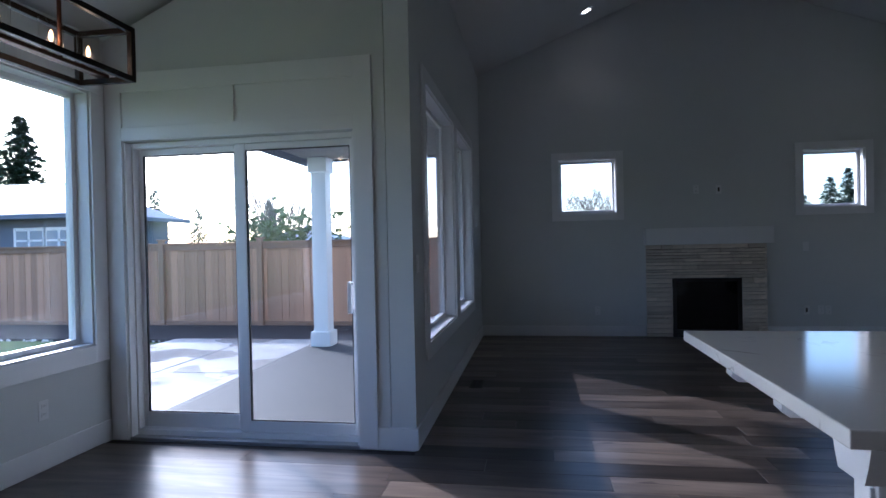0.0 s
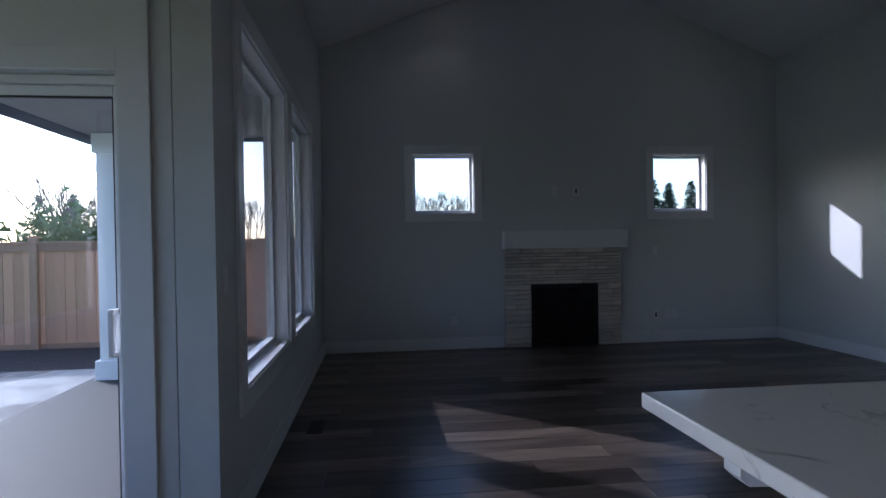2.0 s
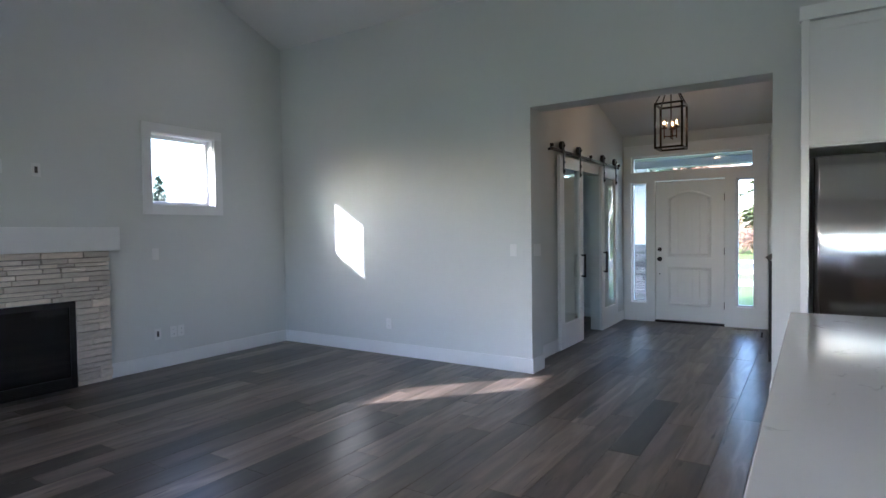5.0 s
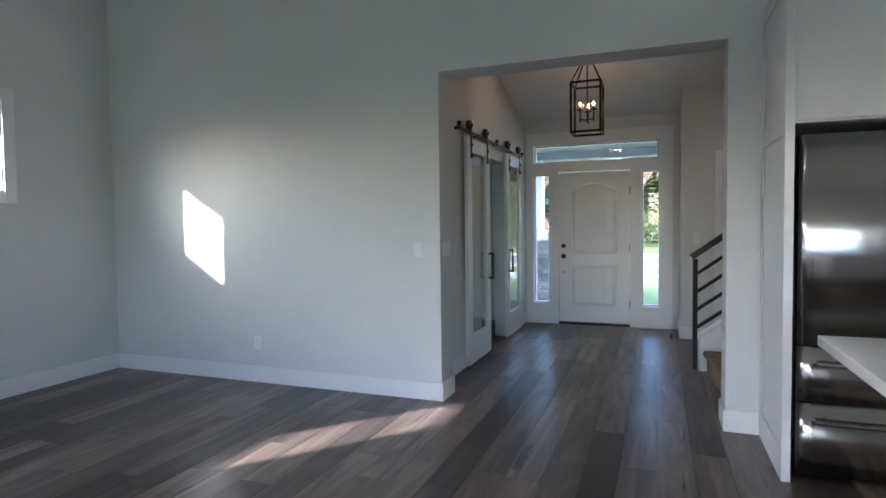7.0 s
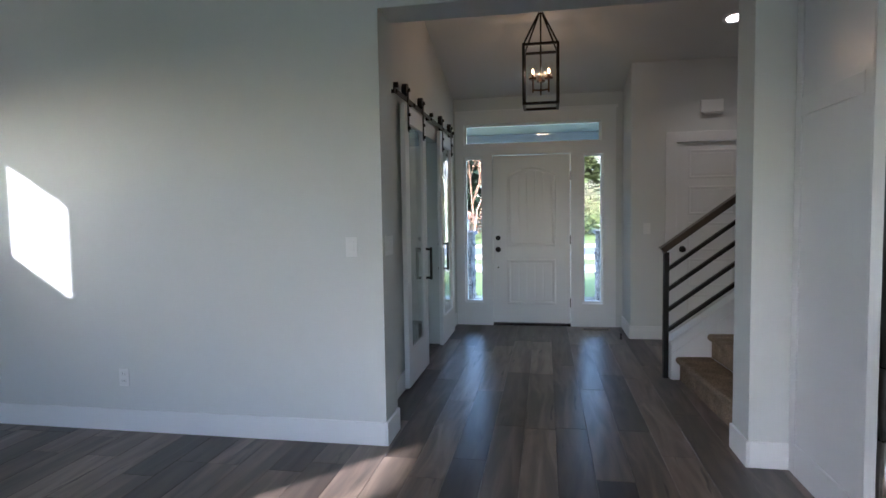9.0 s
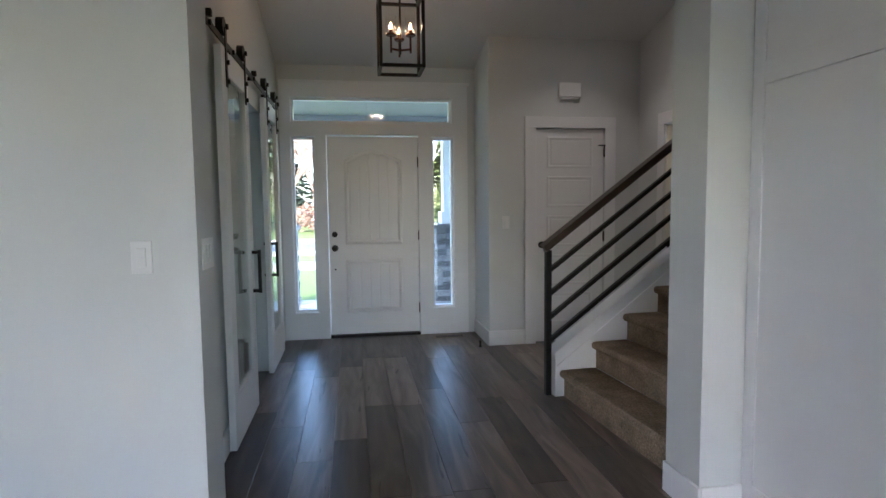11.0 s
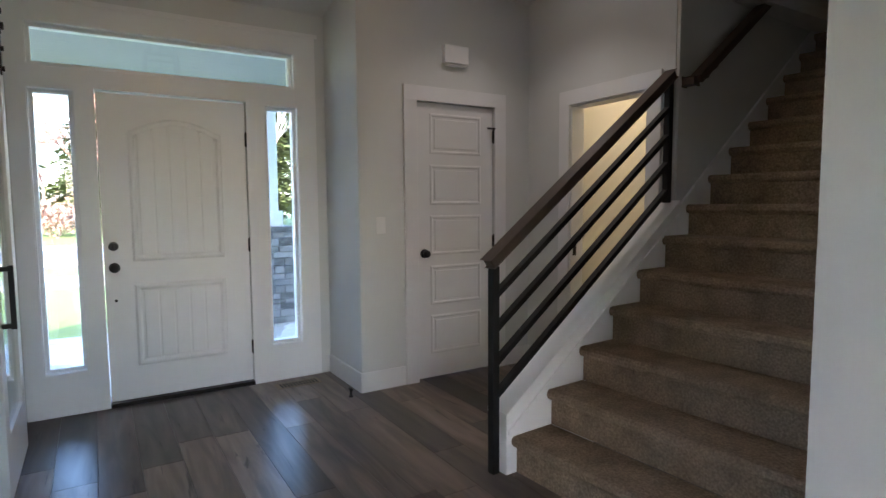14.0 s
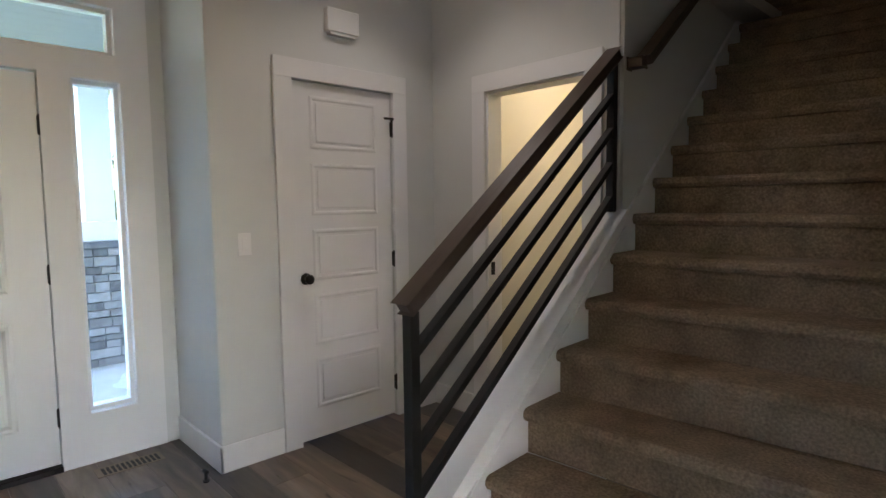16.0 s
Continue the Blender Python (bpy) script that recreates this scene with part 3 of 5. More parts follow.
for i in range(5):
    y = 3.35 + i * 0.0955
    top = 1.77 + 0.085 * math.sin(math.pi * (y + 0.045 - 3.30) / 0.577)
    part("plank", B(FX - 0.009, FX, y + 0.005, y + 0.0905, 1.0, top, bevel=0.004), TRIM, slab)
    part("plank", B(FX - 0.009, FX, y + 0.005, y + 0.0905, 0.30, 0.75, bevel=0.004), TRIM, slab)
knob(front, FX, 3.985, 0.915, -1)
bm = cyl(bmesh.new(), (FX, 3.985, 1.055), (FX - 0.022, 3.985, 1.055), 0.03, 0.026, 24)
box(bm, FX - 0.034, FX - 0.02, 3.979, 3.991, 1.035, 1.075, bevel=0.003)
part("deadbolt", bm, BLACK, front, "black deadbolt turn")
part("door_stop_peg", cyl(bmesh.new(), (FX, 3.985, 0.70), (FX - 0.012, 3.985, 0.70), 0.009, n=12), BLACK, front)
for z in (0.28, 1.03, 1.78):
    hinge(front, FX - 0.004, 3.132, z)
part("threshold", B(FRONT - 0.03, FRONT + 0.16, 3.13, 4.047, -0.02, 0.028, bevel=0.004), DARK, front, "dark bronze threshold")

# ---- closet door ----
closet = tagged(new("door_3"), "white five-panel closet door with black knob, closed", "door", "", "structure")
CX = CLOSET + 0.012
slab = part("slab", B(CX, CX + 0.035, 1.405, 2.085, 0.012, 2.045, bevel=0.002), TRIM, closet)
for i in range(5):
    z0 = 0.19 + i * 0.372
    bm = bmesh.new()
    ring(bm, CX - 0.001, [(1.515, z0), (1.515, z0 + 0.295), (1.975, z0 + 0.295), (1.975, z0)], 0.004, 0.03)
    part("panel_moulding", bm, TRIM, slab)
    part("panel", B(CX - 0.005, CX, 1.555, 1.935, z0 + 0.04, z0 + 0.255, bevel=0.004), TRIM, slab)
knob(closet, CX, 2.025, 0.95, -1)
for z in (0.22, 1.02, 1.83):
    hinge(closet, CX - 0.004, 1.402, z)
bm = bar(bmesh.new(), (CX - 0.03, 1.40, 1.89), (CX - 0.03, 1.47, 1.89), 0.012, 0.012, 0.003)
cyl(bm, (CX - 0.03, 1.40, 1.885), (CX - 0.005, 1.40, 1.885), 0.006, n=10)
part("hinge_stop", bm, BLACK, closet, "black hinge-pin door stop")
casing("x", CLOSET, -1, 1.40, 2.09, 0, 2.05, 0.105, False, "door_trim_closet", "flat white casing round the closet door")
casing("y", BATH, 1, 7.69, 8.38, 0, 2.03, 0.105, False, "door_trim_bath", "flat white casing round the bath doorway")
jamb = tagged(new("door_jamb"), "white jamb of the open bath doorway", "trim", "", "structure")
part("jamb", B(8.365, 8.379, BATH - 0.12, BATH + 0.001, 0, 2.02), TRIM, jamb)
part("jamb", B(7.691, 7.705, BATH - 0.12, BATH + 0.001, 0, 2.02), TRIM, jamb)
part("jamb", B(7.691, 8.379, BATH - 0.12, BATH + 0.001, 2.016, 2.029), TRIM, jamb)
part("strike_plate", B(8.360, 8.366, BATH - 0.05, BATH - 0.02, 0.92, 1.0), BLACK, jamb, "black strike plate")

# ---- barn doors on their rail ----
def barn_door(x0, x1, pull, label):
    ob = thing("barn_door", label, "door", "barn doors of the study")
    y0, y1 = HALL - 0.062, HALL - 0.024
    for k, a in enumerate(((x0, x0 + 0.12, 0.02, 2.18), (x1 - 0.12, x1, 0.02, 2.18), (x0 + 0.12, x1 - 0.12, 2.05, 2.18), (x0 + 0.12, x1 - 0.12, 0.02, 0.30))):
        part("stile" if k < 2 else "rail", B(a[0], a[1], y0, y1, a[2], a[3], bevel=0.003), TRIM, ob)
    g = part("pane", B(x0 + 0.12, x1 - 0.12, y0 + 0.016, y0 + 0.022, 0.30, 2.05), GLASS, ob)
    g.visible_shadow = False
    bm = bmesh.new()
    for z in (0.80, 1.05):
        bar(bm, (pull, y0, z), (pull, y0 - 0.05, z), 0.02, 0.02, 0.002)
    bar(bm, (pull, y0 - 0.045, 0.785), (pull, y0 - 0.045, 1.065), 0.022, 0.02, 0.002)
    part("pull_handle", bm, BLACK, ob, "black square bar handle")
    bm = bmesh.new()
    for z in (0.80, 1.05):
        bar(bm, (pull, y1, z), (pull, y1 + 0.016, z), 0.02, 0.02)
    part("pull_back", bm, BLACK, ob)
    for x in (x0 + 0.10, x1 - 0.10):
        h = part("hanger", B(x - 0.02, x + 0.02, y0 - 0.008, y0 - 0.001, 1.98, 2.29, bevel=0.002), BLACK, ob, "black strap hanger")
        part("wheel", cyl(bmesh.new(), (x, y0 - 0.001, 2.295), (x, y1 - 0.002, 2.295), 0.048, n=28), BLACK, h)
        part("bolt", cyl(bmesh.new(), (x, y0 - 0.02, 2.01), (x, y0 - 0.008, 2.01), 0.013, n=8), BLACK, h)
        part("bolt", cyl(bmesh.new(), (x, y0 - 0.02, 2.11), (x, y0 - 0.008, 2.11), 0.013, n=8), BLACK, h)
        part("axle_nut", cyl(bmesh.new(), (x, y0 - 0.02, 2.295), (x, y0 - 0.008, 2.295), 0.015, n=8), BLACK, h)
    return ob


barn_door(6.80, 7.54, 7.47, "white barn door with one glass panel, slid open")
barn_door(8.26, 9.0, 8.33, "white barn door with one glass panel, slid open")
rail = thing("barn_door_rail", "black flat steel barn-door rail on the hall wall", "rail")
part("track", B(6.56, 9.12, HALL - 0.048, HALL - 0.04, 2.215, 2.25, bevel=0.001), BLACK, rail)
for x in (6.62, 7.17, 7.86, 8.5, 9.06):
    part("standoff", cyl(bmesh.new(), (x, HALL, 2.232), (x, HALL - 0.06, 2.232), 0.014, n=12), BLACK, rail)
for x in (6.59, 7.86, 9.09):
    part("end_stop", B(x - 0.015, x + 0.015, HALL - 0.07, HALL - 0.036, 2.25, 2.285, bevel=0.003), BLACK, rail)

# ---- fireplace ----
fire = thing("fireplace", "whitewashed stacked-stone fireplace with a black gas firebox", "fireplace")
part("backing", holed("y", NORTH - 0.035, NORTH - 0.001, 2.13, 3.60, 0, 1.22, [(2.45, 3.31, -1, 0.78)]), SLOT, fire)
box_part = part("firebox", holed("y", NORTH - 0.066, NORTH - 0.036, 2.452, 3.308, 0.0, 0.778, [(2.50, 3.26, 0.10, 0.73)]), SOOT, fire, "black metal firebox surround")
part("glass_front", B(2.50, 3.26, NORTH - 0.052, NORTH - 0.047, 0.10, 0.73), FIREGLASS, box_part, "dark glossy glass front")
for i in range(5):
    part("louvre", B(2.50, 3.26, NORTH - 0.073, NORTH - 0.066, 0.02 + i * 0.015, 0.029 + i * 0.015), SOOT, box_part)
rng = random.Random(5)
mantel = thing("mantel", "plain white box mantel shelf over the stone", "mantel")
part("beam", B(2.105, 3.675, NORTH - 0.15, NORTH - 0.001, 1.225, 1.445, bevel=0.004), TRIM, mantel)

# ---- island ----
isl = thing("kitchen_island", "white painted kitchen island on shaped corbels", "island")
part("body", B(1.75, 4.08, 1.05, 1.84, 0.09, 0.878, bevel=0.003), CABINET, isl)
part("toe_kick", B(1.80, 4.03, 1.10, 1.80, 0.0, 0.09), CABINET, isl)
post = part("corner_post", B(1.33, 1.75, 1.02, 1.10, 0.0, 0.80, bevel=0.004), CABINET, isl)
part("cap_moulding", prism(bmesh.new(), [(0.985, 0.878), (1.135, 0.878), (1.125, 0.84), (1.11, 0.80), (1.01, 0.80), (0.995, 0.84)], "x", 1.30, 1.75), CABINET, post)
part("edge_stile", B(1.32, 1.33, 1.03, 1.09, 0.0, 0.79, bevel=0.003), CABINET, post)
for y in (1.57, 1.99):
    bm = prism(bmesh.new(), [(1.36, 0.878), (1.36, 0.795), (1.38, 0.775), (1.75, 0.76), (1.75, 0.878)], "y", y - 0.03, y + 0.03)
    part("corbel", bm, CABINET, isl)
part("back_panel", B(1.75, 1.77, 1.84, 2.02, 0.60, 0.878), CABINET, isl)
for x in (2.3, 3.3):
    part("corbel", prism(bmesh.new(), [(1.84, 0.878), (1.84, 0.76), (2.13, 0.775), (2.15, 0.795), (2.15, 0.878)], "x", x - 0.03, x + 0.03), CABINET, isl)
top = thing("island_worktop", "white quartz worktop with thin grey veins", "worktop")
part("slab", B(1.26, 4.27, 0.98, 2.22, 0.88, 0.92, bevel=0.004), QUARTZ, top)

# ---- refrigerator in its surround ----
sur = thing("refrigerator_surround", "tall white painted panel enclosing the refrigerator", "cabinet")
part("side_panel", B(5.10, EAST - 0.002, 2.155, 2.18, 0.0, 2.64, bevel=0.002), CABINET, sur)
part("side_panel", B(5.10, EAST - 0.002, 1.13, 1.155, 0.0, 2.64, bevel=0.002), CABINET, sur)
for a in ((5.10, 5.16, 0, 2.64), (5.72, 5.785, 0, 2.64), (5.16, 5.72, 1.80, 1.89), (5.16, 5.72, 2.55, 2.64), (5.16, 5.72, 0, 0.16)):
    part("face_board", B(a[0], a[1], 2.181, 2.189, a[2], a[3], bevel=0.002), CABINET, sur)
part("face_board", B(5.088, 5.099, 2.145, 2.189, 0, 2.64, bevel=0.002), CABINET, sur)
upper = thing("upper_cabinet", "white shaker cabinet above the refrigerator with crown", "cabinet")
part("body", B(5.13, EAST - 0.004, 1.157, 2.153, 1.855, 2.64), CABINET, upper)
for y0, y1 in ((1.16, 1.652), (1.658, 2.15)):
    d = part("door", B(5.112, 5.129, y0, y1, 1.865, 2.63, bevel=0.002), CABINET, upper)
    for a in ((y0, y0 + 0.06, 1.865, 2.63), (y1 - 0.06, y1, 1.865, 2.63), (y0 + 0.06, y1 - 0.06, 2.57, 2.63), (y0 + 0.06, y1 - 0.06, 1.865, 1.925)):
        part("frame_board", B(5.105, 5.112, *a, bevel=0.001), CABINET, d)
part("crown", prism(bmesh.new(), [(5.085, 2.641), (5.06, 2.72), (5.13, 2.72), (5.13, 2.641)], "y", 1.12, 2.2), CABINET, upper)
fr = thing("refrigerator", "stainless steel french-door refrigerator with two bottom drawers", "refrigerator")
part("body", B(5.17, 5.76, 1.19, 2.12, 0.02, 1.80, bevel=0.01), BLACK, fr)


def bowed(y0, y1, z0, z1, x=5.105, bow=0.012):
    """A door skin that swells a little in the middle."""
    bm = bmesh.new()
    n = 14
    pts = [(5.17, y0), *((x + bow * (2 * i / n - 1) ** 2, y0 + (y1 - y0) * i / n) for i in range(n + 1)), (5.17, y1)]
    prism(bm, pts, "z", z0, z1)
    return bm


def fridge_handle(y0, z0, y1, z1):
    bm = bar(bmesh.new(), (5.06, y0, z0), (5.06, y1, z1), 0.022, 0.022, 0.006)
    for y, z in ((y0 + (y1 - y0) * 0.06, z0 + (z1 - z0) * 0.06), (y1 - (y1 - y0) * 0.06, z1 - (z1 - z0) * 0.06)):
        cyl(bm, (5.11, y, z), (5.06, y, z), 0.009, n=10)
    return bm


for y0, y1, z0, z1 in ((1.66, 2.115, 0.72, 1.79), (1.195, 1.65, 0.72, 1.79), (1.195, 2.115, 0.425, 0.71), (1.195, 2.115, 0.05, 0.415)):
    tall = z1 - z0 > 0.5
    d = smooth(part("door" if tall else "drawer", bowed(y0, y1, z0, z1), STEEL, fr))
    if tall:
        h = (1.70, 0.85, 1.70, 1.65) if y0 > 1.6 else (1.61, 0.85, 1.61, 1.65)
    else:
        h = (1.27, z1 - 0.07, 2.04, z1 - 0.07)
    part("handle", fridge_handle(*h), STEEL, d, "brushed steel bar handle")

# ---- stairs ----
RISE, RUN, NOSE = 0.186, 0.241, 2.41
stairs = tagged(new("stairs"), "carpeted stairs rising between a white skirt and the wall", "stairs", "", "structure")
SX0, SX1 = EAST + 0.285, 7.36
for i in range(1, 19):
    y = NOSE - RUN * (i - 1)
    z = RISE * i
    prof = [(y - RUN - 0.03, z - 0.30), (y - 0.035, z - RISE), (y - 0.035, z - 0.055), (y - 0.012, z - 0.05), (y, z - 0.032), (y - 0.002, z - 0.014), (y - 0.014, z - 0.002), (y - 0.03, z), (y - RUN - 0.03, z)]
    part("tread", prism(bmesh.new(), prof, "x", SX0, SX1), CARPET, stairs)
part("landing", B(SX0, SX1, -5.0, NOSE - RUN * 18 - 0.02, RISE * 18 - 0.3, RISE * 18), CARPET, stairs)
SL = 0.728


def slope_z(y, base):
    return base + SL * (2.43 - y)


skirt = part("skirt", prism(bmesh.new(), [(2.44, 0.0), (2.44, 0.29), (1.046, slope_z(1.046, 0.30)), (1.046, 0.0)], "x", 7.362, 7.47), TRIM, stairs, "white painted knee wall")
part("skirt_cap", prism(bmesh.new(), [(2.455, 0.29), (2.455, 0.312), (1.05, slope_z(1.05, 0.322)), (1.05, slope_z(1.05, 0.30))], "x", 7.345, 7.485), TRIM, skirt)
part("bead", prism(bmesh.new(), [(2.43, 0.20), (2.43, 0.22), (1.05, slope_z(1.05, 0.235)), (1.05, slope_z(1.05, 0.215))], "x", 7.352, 7.363), TRIM, skirt)
part("wall_skirt", prism(bmesh.new(), [(1.044, slope_z(1.044, 0.27)), (-2.0, slope_z(-2.0, 0.27) + 0.12), (-2.0, slope_z(-2.0, -0.1)), (1.044, slope_z(1.044, -0.1))], "x", 7.362, 7.379), TRIM, stairs, "white skirt board up the wall")

balus = thing("stair_railing", "black steel stair railing with a dark-stained wooden handrail", "railing")
part("post", B(7.40, 7.44, 2.452, 2.492, 0.0, 1.02, bevel=0.002), BLACK, balus)
part("post", B(7.40, 7.44, 1.06, 1.10, slope_z(1.08, 0.33), 2.05, bevel=0.002), BLACK, balus)
for z in (0.885, 0.72, 0.555, 0.39):
    part("bar", bar(bmesh.new(), (7.42, 2.455, z), (7.42, 1.095, z + SL * 1.36), 0.028, 0.028, 0.003), BLACK, balus)
part("handrail", bar(bmesh.new(), (7.42, 2.505, 1.035), (7.42, 1.055, 1.035 + SL * 1.45), 0.062, 0.05, 0.008), RAILWOOD, balus, "dark-stained wooden handrail")
grab = thing("wall_handrail", "dark wooden wall handrail on black brackets", "railing")
HZ = 0.99
part("rail", bar(bmesh.new(), (7.30, 0.98, HZ + SL * 1.46), (7.30, -1.9, HZ + SL * 4.34), 0.045, 0.05, 0.012), RAILWOOD, grab)
part("return_end", bar(bmesh.new(), (7.30, 0.985, HZ + SL * 1.46 - 0.012), (7.378, 0.985, HZ + SL * 1.46 - 0.012), 0.045, 0.05, 0.008), RAILWOOD, grab)
for y in (0.75, -0.4, -1.6):
    bm = cyl(bmesh.new(), (7.379, y, slope_z(y, HZ) - 0.09), (7.37, y, slope_z(y, HZ) - 0.09), 0.03, n=16)
    cyl(bm, (7.37, y, slope_z(y, HZ) - 0.09), (7.31, y, slope_z(y, HZ) - 0.06), 0.008, n=10)
    cyl(bm, (7.31, y, slope_z(y, HZ) - 0.06), (7.30, y, slope_z(y, HZ) - 0.02), 0.008, n=10)
    part("bracket", bm, BLACK, grab)
# the flight stands a few degrees off square
SWING = Matrix.Translation((7.42, 2.47, 0)) @ Matrix.Rotation(radians(4.0), 4, "Z") @ Matrix.Translation((-7.42, -2.47, 0))
for ob in (stairs, balus, grab, bpy.data.objects["wall_stair"]):
    ob.matrix_world = SWING

# ---- lamps ----
BULBGLASS = pane_glass("lamp_glass", (0.97, 0.96, 0.94))


def candle(parent, x, y, z, power, r=0.035, h=0.13):
    """A candle socket with a glowing bulb in an open glass chimney."""
    cup = part("cup", lathe(bmesh.new(), [(0.0, 0), (0.03, 0.0), (0.036, 0.008), (0.034, 0.014), (0.012, 0.016), (0.012, 0.04), (0.0, 0.04)], (x, y, z), 18), BRONZE, parent)
    b = smooth(part("bulb", lathe(bmesh.new(), [(0.0, 0.0), (0.005, 0.002), (0.008, 0.015), (0.007, 0.028), (0.003, 0.042), (0.0, 0.046)], (x, y, z + 0.045), 14), FILAMENT, cup, "glowing candle bulb"))
    b.visible_shadow = False
    g = smooth(part("chimney", lathe(bmesh.new(), [(r, 0.012), (r, h)], (x, y, z), 24), BULBGLASS, cup, "clear glass chimney"))
    g.visible_shadow = False
    ld = bpy.data.lights.new("bulb_light", "POINT")
    ld.energy, ld.color, ld.shadow_soft_size = power, (1.0, 0.66, 0.36), 0.02
    lo = new("bulb_light", ld)
    lo.location = (x, y, z + 0.075)


def cage(parent, x0, x1, y0, y1, z0, z1, w, material):
    for x in (x0, x1):
        for y in (y0, y1):
            part("upright", B(x - w, x + w, y - w, y + w, z0, z1, bevel=0.002), material, parent)
    for z in (z0, z1):
        for y in (y0, y1):
            part("rail", B(x0 - w, x1 + w, y - w * 0.98, y + w * 0.98, z - w, z + w, bevel=0.002), material, parent)
        for x in (x0, x1):
            part("rail", B(x - w * 0.96, x + w * 0.96, y0, y1, z - w * 0.97, z + w * 0.97, bevel=0.002), material, parent)


lx, ly = 7.6, 3.455
lan = thing("pendant_lantern", "dark bronze open-box lantern with lit candle bulbs, hanging", "pendant lamp")
cage(lan, lx - 0.14, lx + 0.14, ly - 0.14, ly + 0.14, 2.255, 2.735, 0.011, DARK)
for sx in (-1, 1):
    for sy in (-1, 1):
        part("stay", bar(bmesh.new(), (lx + sx * 0.14, ly + sy * 0.14, 2.735), (lx + sx * 0.012, ly + sy * 0.012, 3.03), 0.01, 0.01), DARK, lan)
part("stem", cyl(bmesh.new(), (lx, ly, 2.36), (lx, ly, 3.03), 0.007, n=12), DARK, lan)
for k, z in enumerate((3.045, 3.085, 3.125, 3.165)):
    bm = bmesh.new()
    m = Matrix.Translation((lx, ly, z)) @ Matrix.Rotation(radians(90), 4, "X") @ Matrix.Rotation(radians(90 * (k % 2)), 4, "Y")
    n = 12
    ringv = []
    for i in range(n):
        a = 2 * math.pi * i / n
        ringv.append([bm.verts.new(m @ Vector((math.cos(a) * (0.013 + 0.003 * math.cos(b)), math.sin(a) * 1.6 * (0.013 + 0.003 * math.cos(b)), 0.003 * math.sin(b)))) for b in (0, 1.57, 3.14, 4.71)])
    for i in range(n):
        for j in range(4):
            bm.faces.new((ringv[i][j], ringv[(i + 1) % n][j], ringv[(i + 1) % n][(j + 1) % 4], ringv[i][(j + 1) % 4]))
    part("chain_link", bm, DARK, lan)
part("canopy", lathe(bmesh.new(), [(0.0, -0.03), (0.03, -0.03), (0.065, -0.005), (0.065, 0.03), (0, 0.03)], (lx, ly, 3.185), 24), DARK, lan)
for sx, sy in ((1, 0), (-0.5, 0.87), (-0.5, -0.87)):
    part("arm", bar(bmesh.new(), (lx, ly, 2.385), (lx + 0.075 * sx, ly + 0.075 * sy, 2.385), 0.012, 0.012), BRONZE, lan)
    part("arm_riser", cyl(bmesh.new(), (lx + 0.075 * sx, ly + 0.075 * sy, 2.36), (lx + 0.075 * sx, ly + 0.075 * sy, 2.47), 0.007, n=10), BRONZE, lan)
    candle(lan, lx + 0.075 * sx, ly + 0.075 * sy, 2.47, 0.12)

ch = thing("dining_chandelier", "long dark bronze box chandelier with lit candle bulbs", "pendant lamp")
cage(ch, -1.235, -0.985, 0.85, 1.93, 2.01, 2.215, 0.012, DARK)
part("spine", B(-1.13, -1.09, 0.85, 1.93, 2.02, 2.035, bevel=0.002), BRONZE, ch)
for y in (1.0, 1.22, 1.44, 1.66, 1.84):
    candle(ch, -1.11, y, 2.04, 0.08, 0.04, 0.14)
for y in (1.1, 1.70):
    part("rod", cyl(bmesh.new(), (-1.11, y, 2.03), (-1.11, y, 3.24), 0.008, n=10), BRONZE, ch)
part("canopy", B(-1.16, -1.06, 1.05, 1.75, 3.21, 3.235, bevel=0.003), DARK, ch)


def downlight(x, y, z, tilt, power):
    """A recessed lamp with a white ring and a lit lens, lying in a sloped ceiling."""
    ob = thing("recessed_light", "small round recessed ceiling light, lit", "ceiling lamp", "recessed lights")
    bm = bmesh.new()
    lathe(bm, [(0.062, -0.004), (0.09, -0.008), (0.095, -0.002), (0.095, 0.004)], (0, 0, 0), 28)
    part("ring", bm, TRIM, ob)
    part("lens", lathe(bmesh.new(), [(0.0, -0.003), (0.064, -0.003)], (0, 0, 0), 28), LENS, ob, "glowing lens")
    ob.matrix_world = Matrix.Translation((x, y, z)) @ Matrix.Rotation(tilt, 4, "Y")
    ld = bpy.data.lights.new("downlight_lamp", "SPOT")
    ld.energy, ld.color, ld.spot_size, ld.spot_blend, ld.shadow_soft_size = power, (1.0, 0.86, 0.68), radians(110), 0.6, 0.05
    lo = new("downlight_lamp", ld)
    lo.location = (x, y, z - 0.03)


TILT = math.atan(PITCH)
for x, y in ((1.36, 7.2), (4.58, 6.91), (1.3, 3.0), (4.45, 3.0)):
    downlight(x, y, ceil_z(x) - 0.002, -TILT if x < RIDGE else TILT, 0.4)
downlight(8.17, 1.77, 2.70 + (9.58 - 8.17) * 0.2486 - 0.002, math.atan(0.2486), 0.8)
bl = thing("bath_ceiling_lamp", "round warm ceiling lamp in the bath", "ceiling lamp")
part("dome", lathe(bmesh.new(), [(0.0, -0.07), (0.1, -0.05), (0.14, 0.0)], (8.1, -0.2, 2.618), 24), LENS, bl)
ld = bpy.data.lights.new("bath_bulb", "POINT")
ld.energy, ld.color, ld.shadow_soft_size = 0.65, (1.0, 0.68, 0.24), 0.12
new("bath_bulb", ld).location = (8.1, -0.2, 2.45)

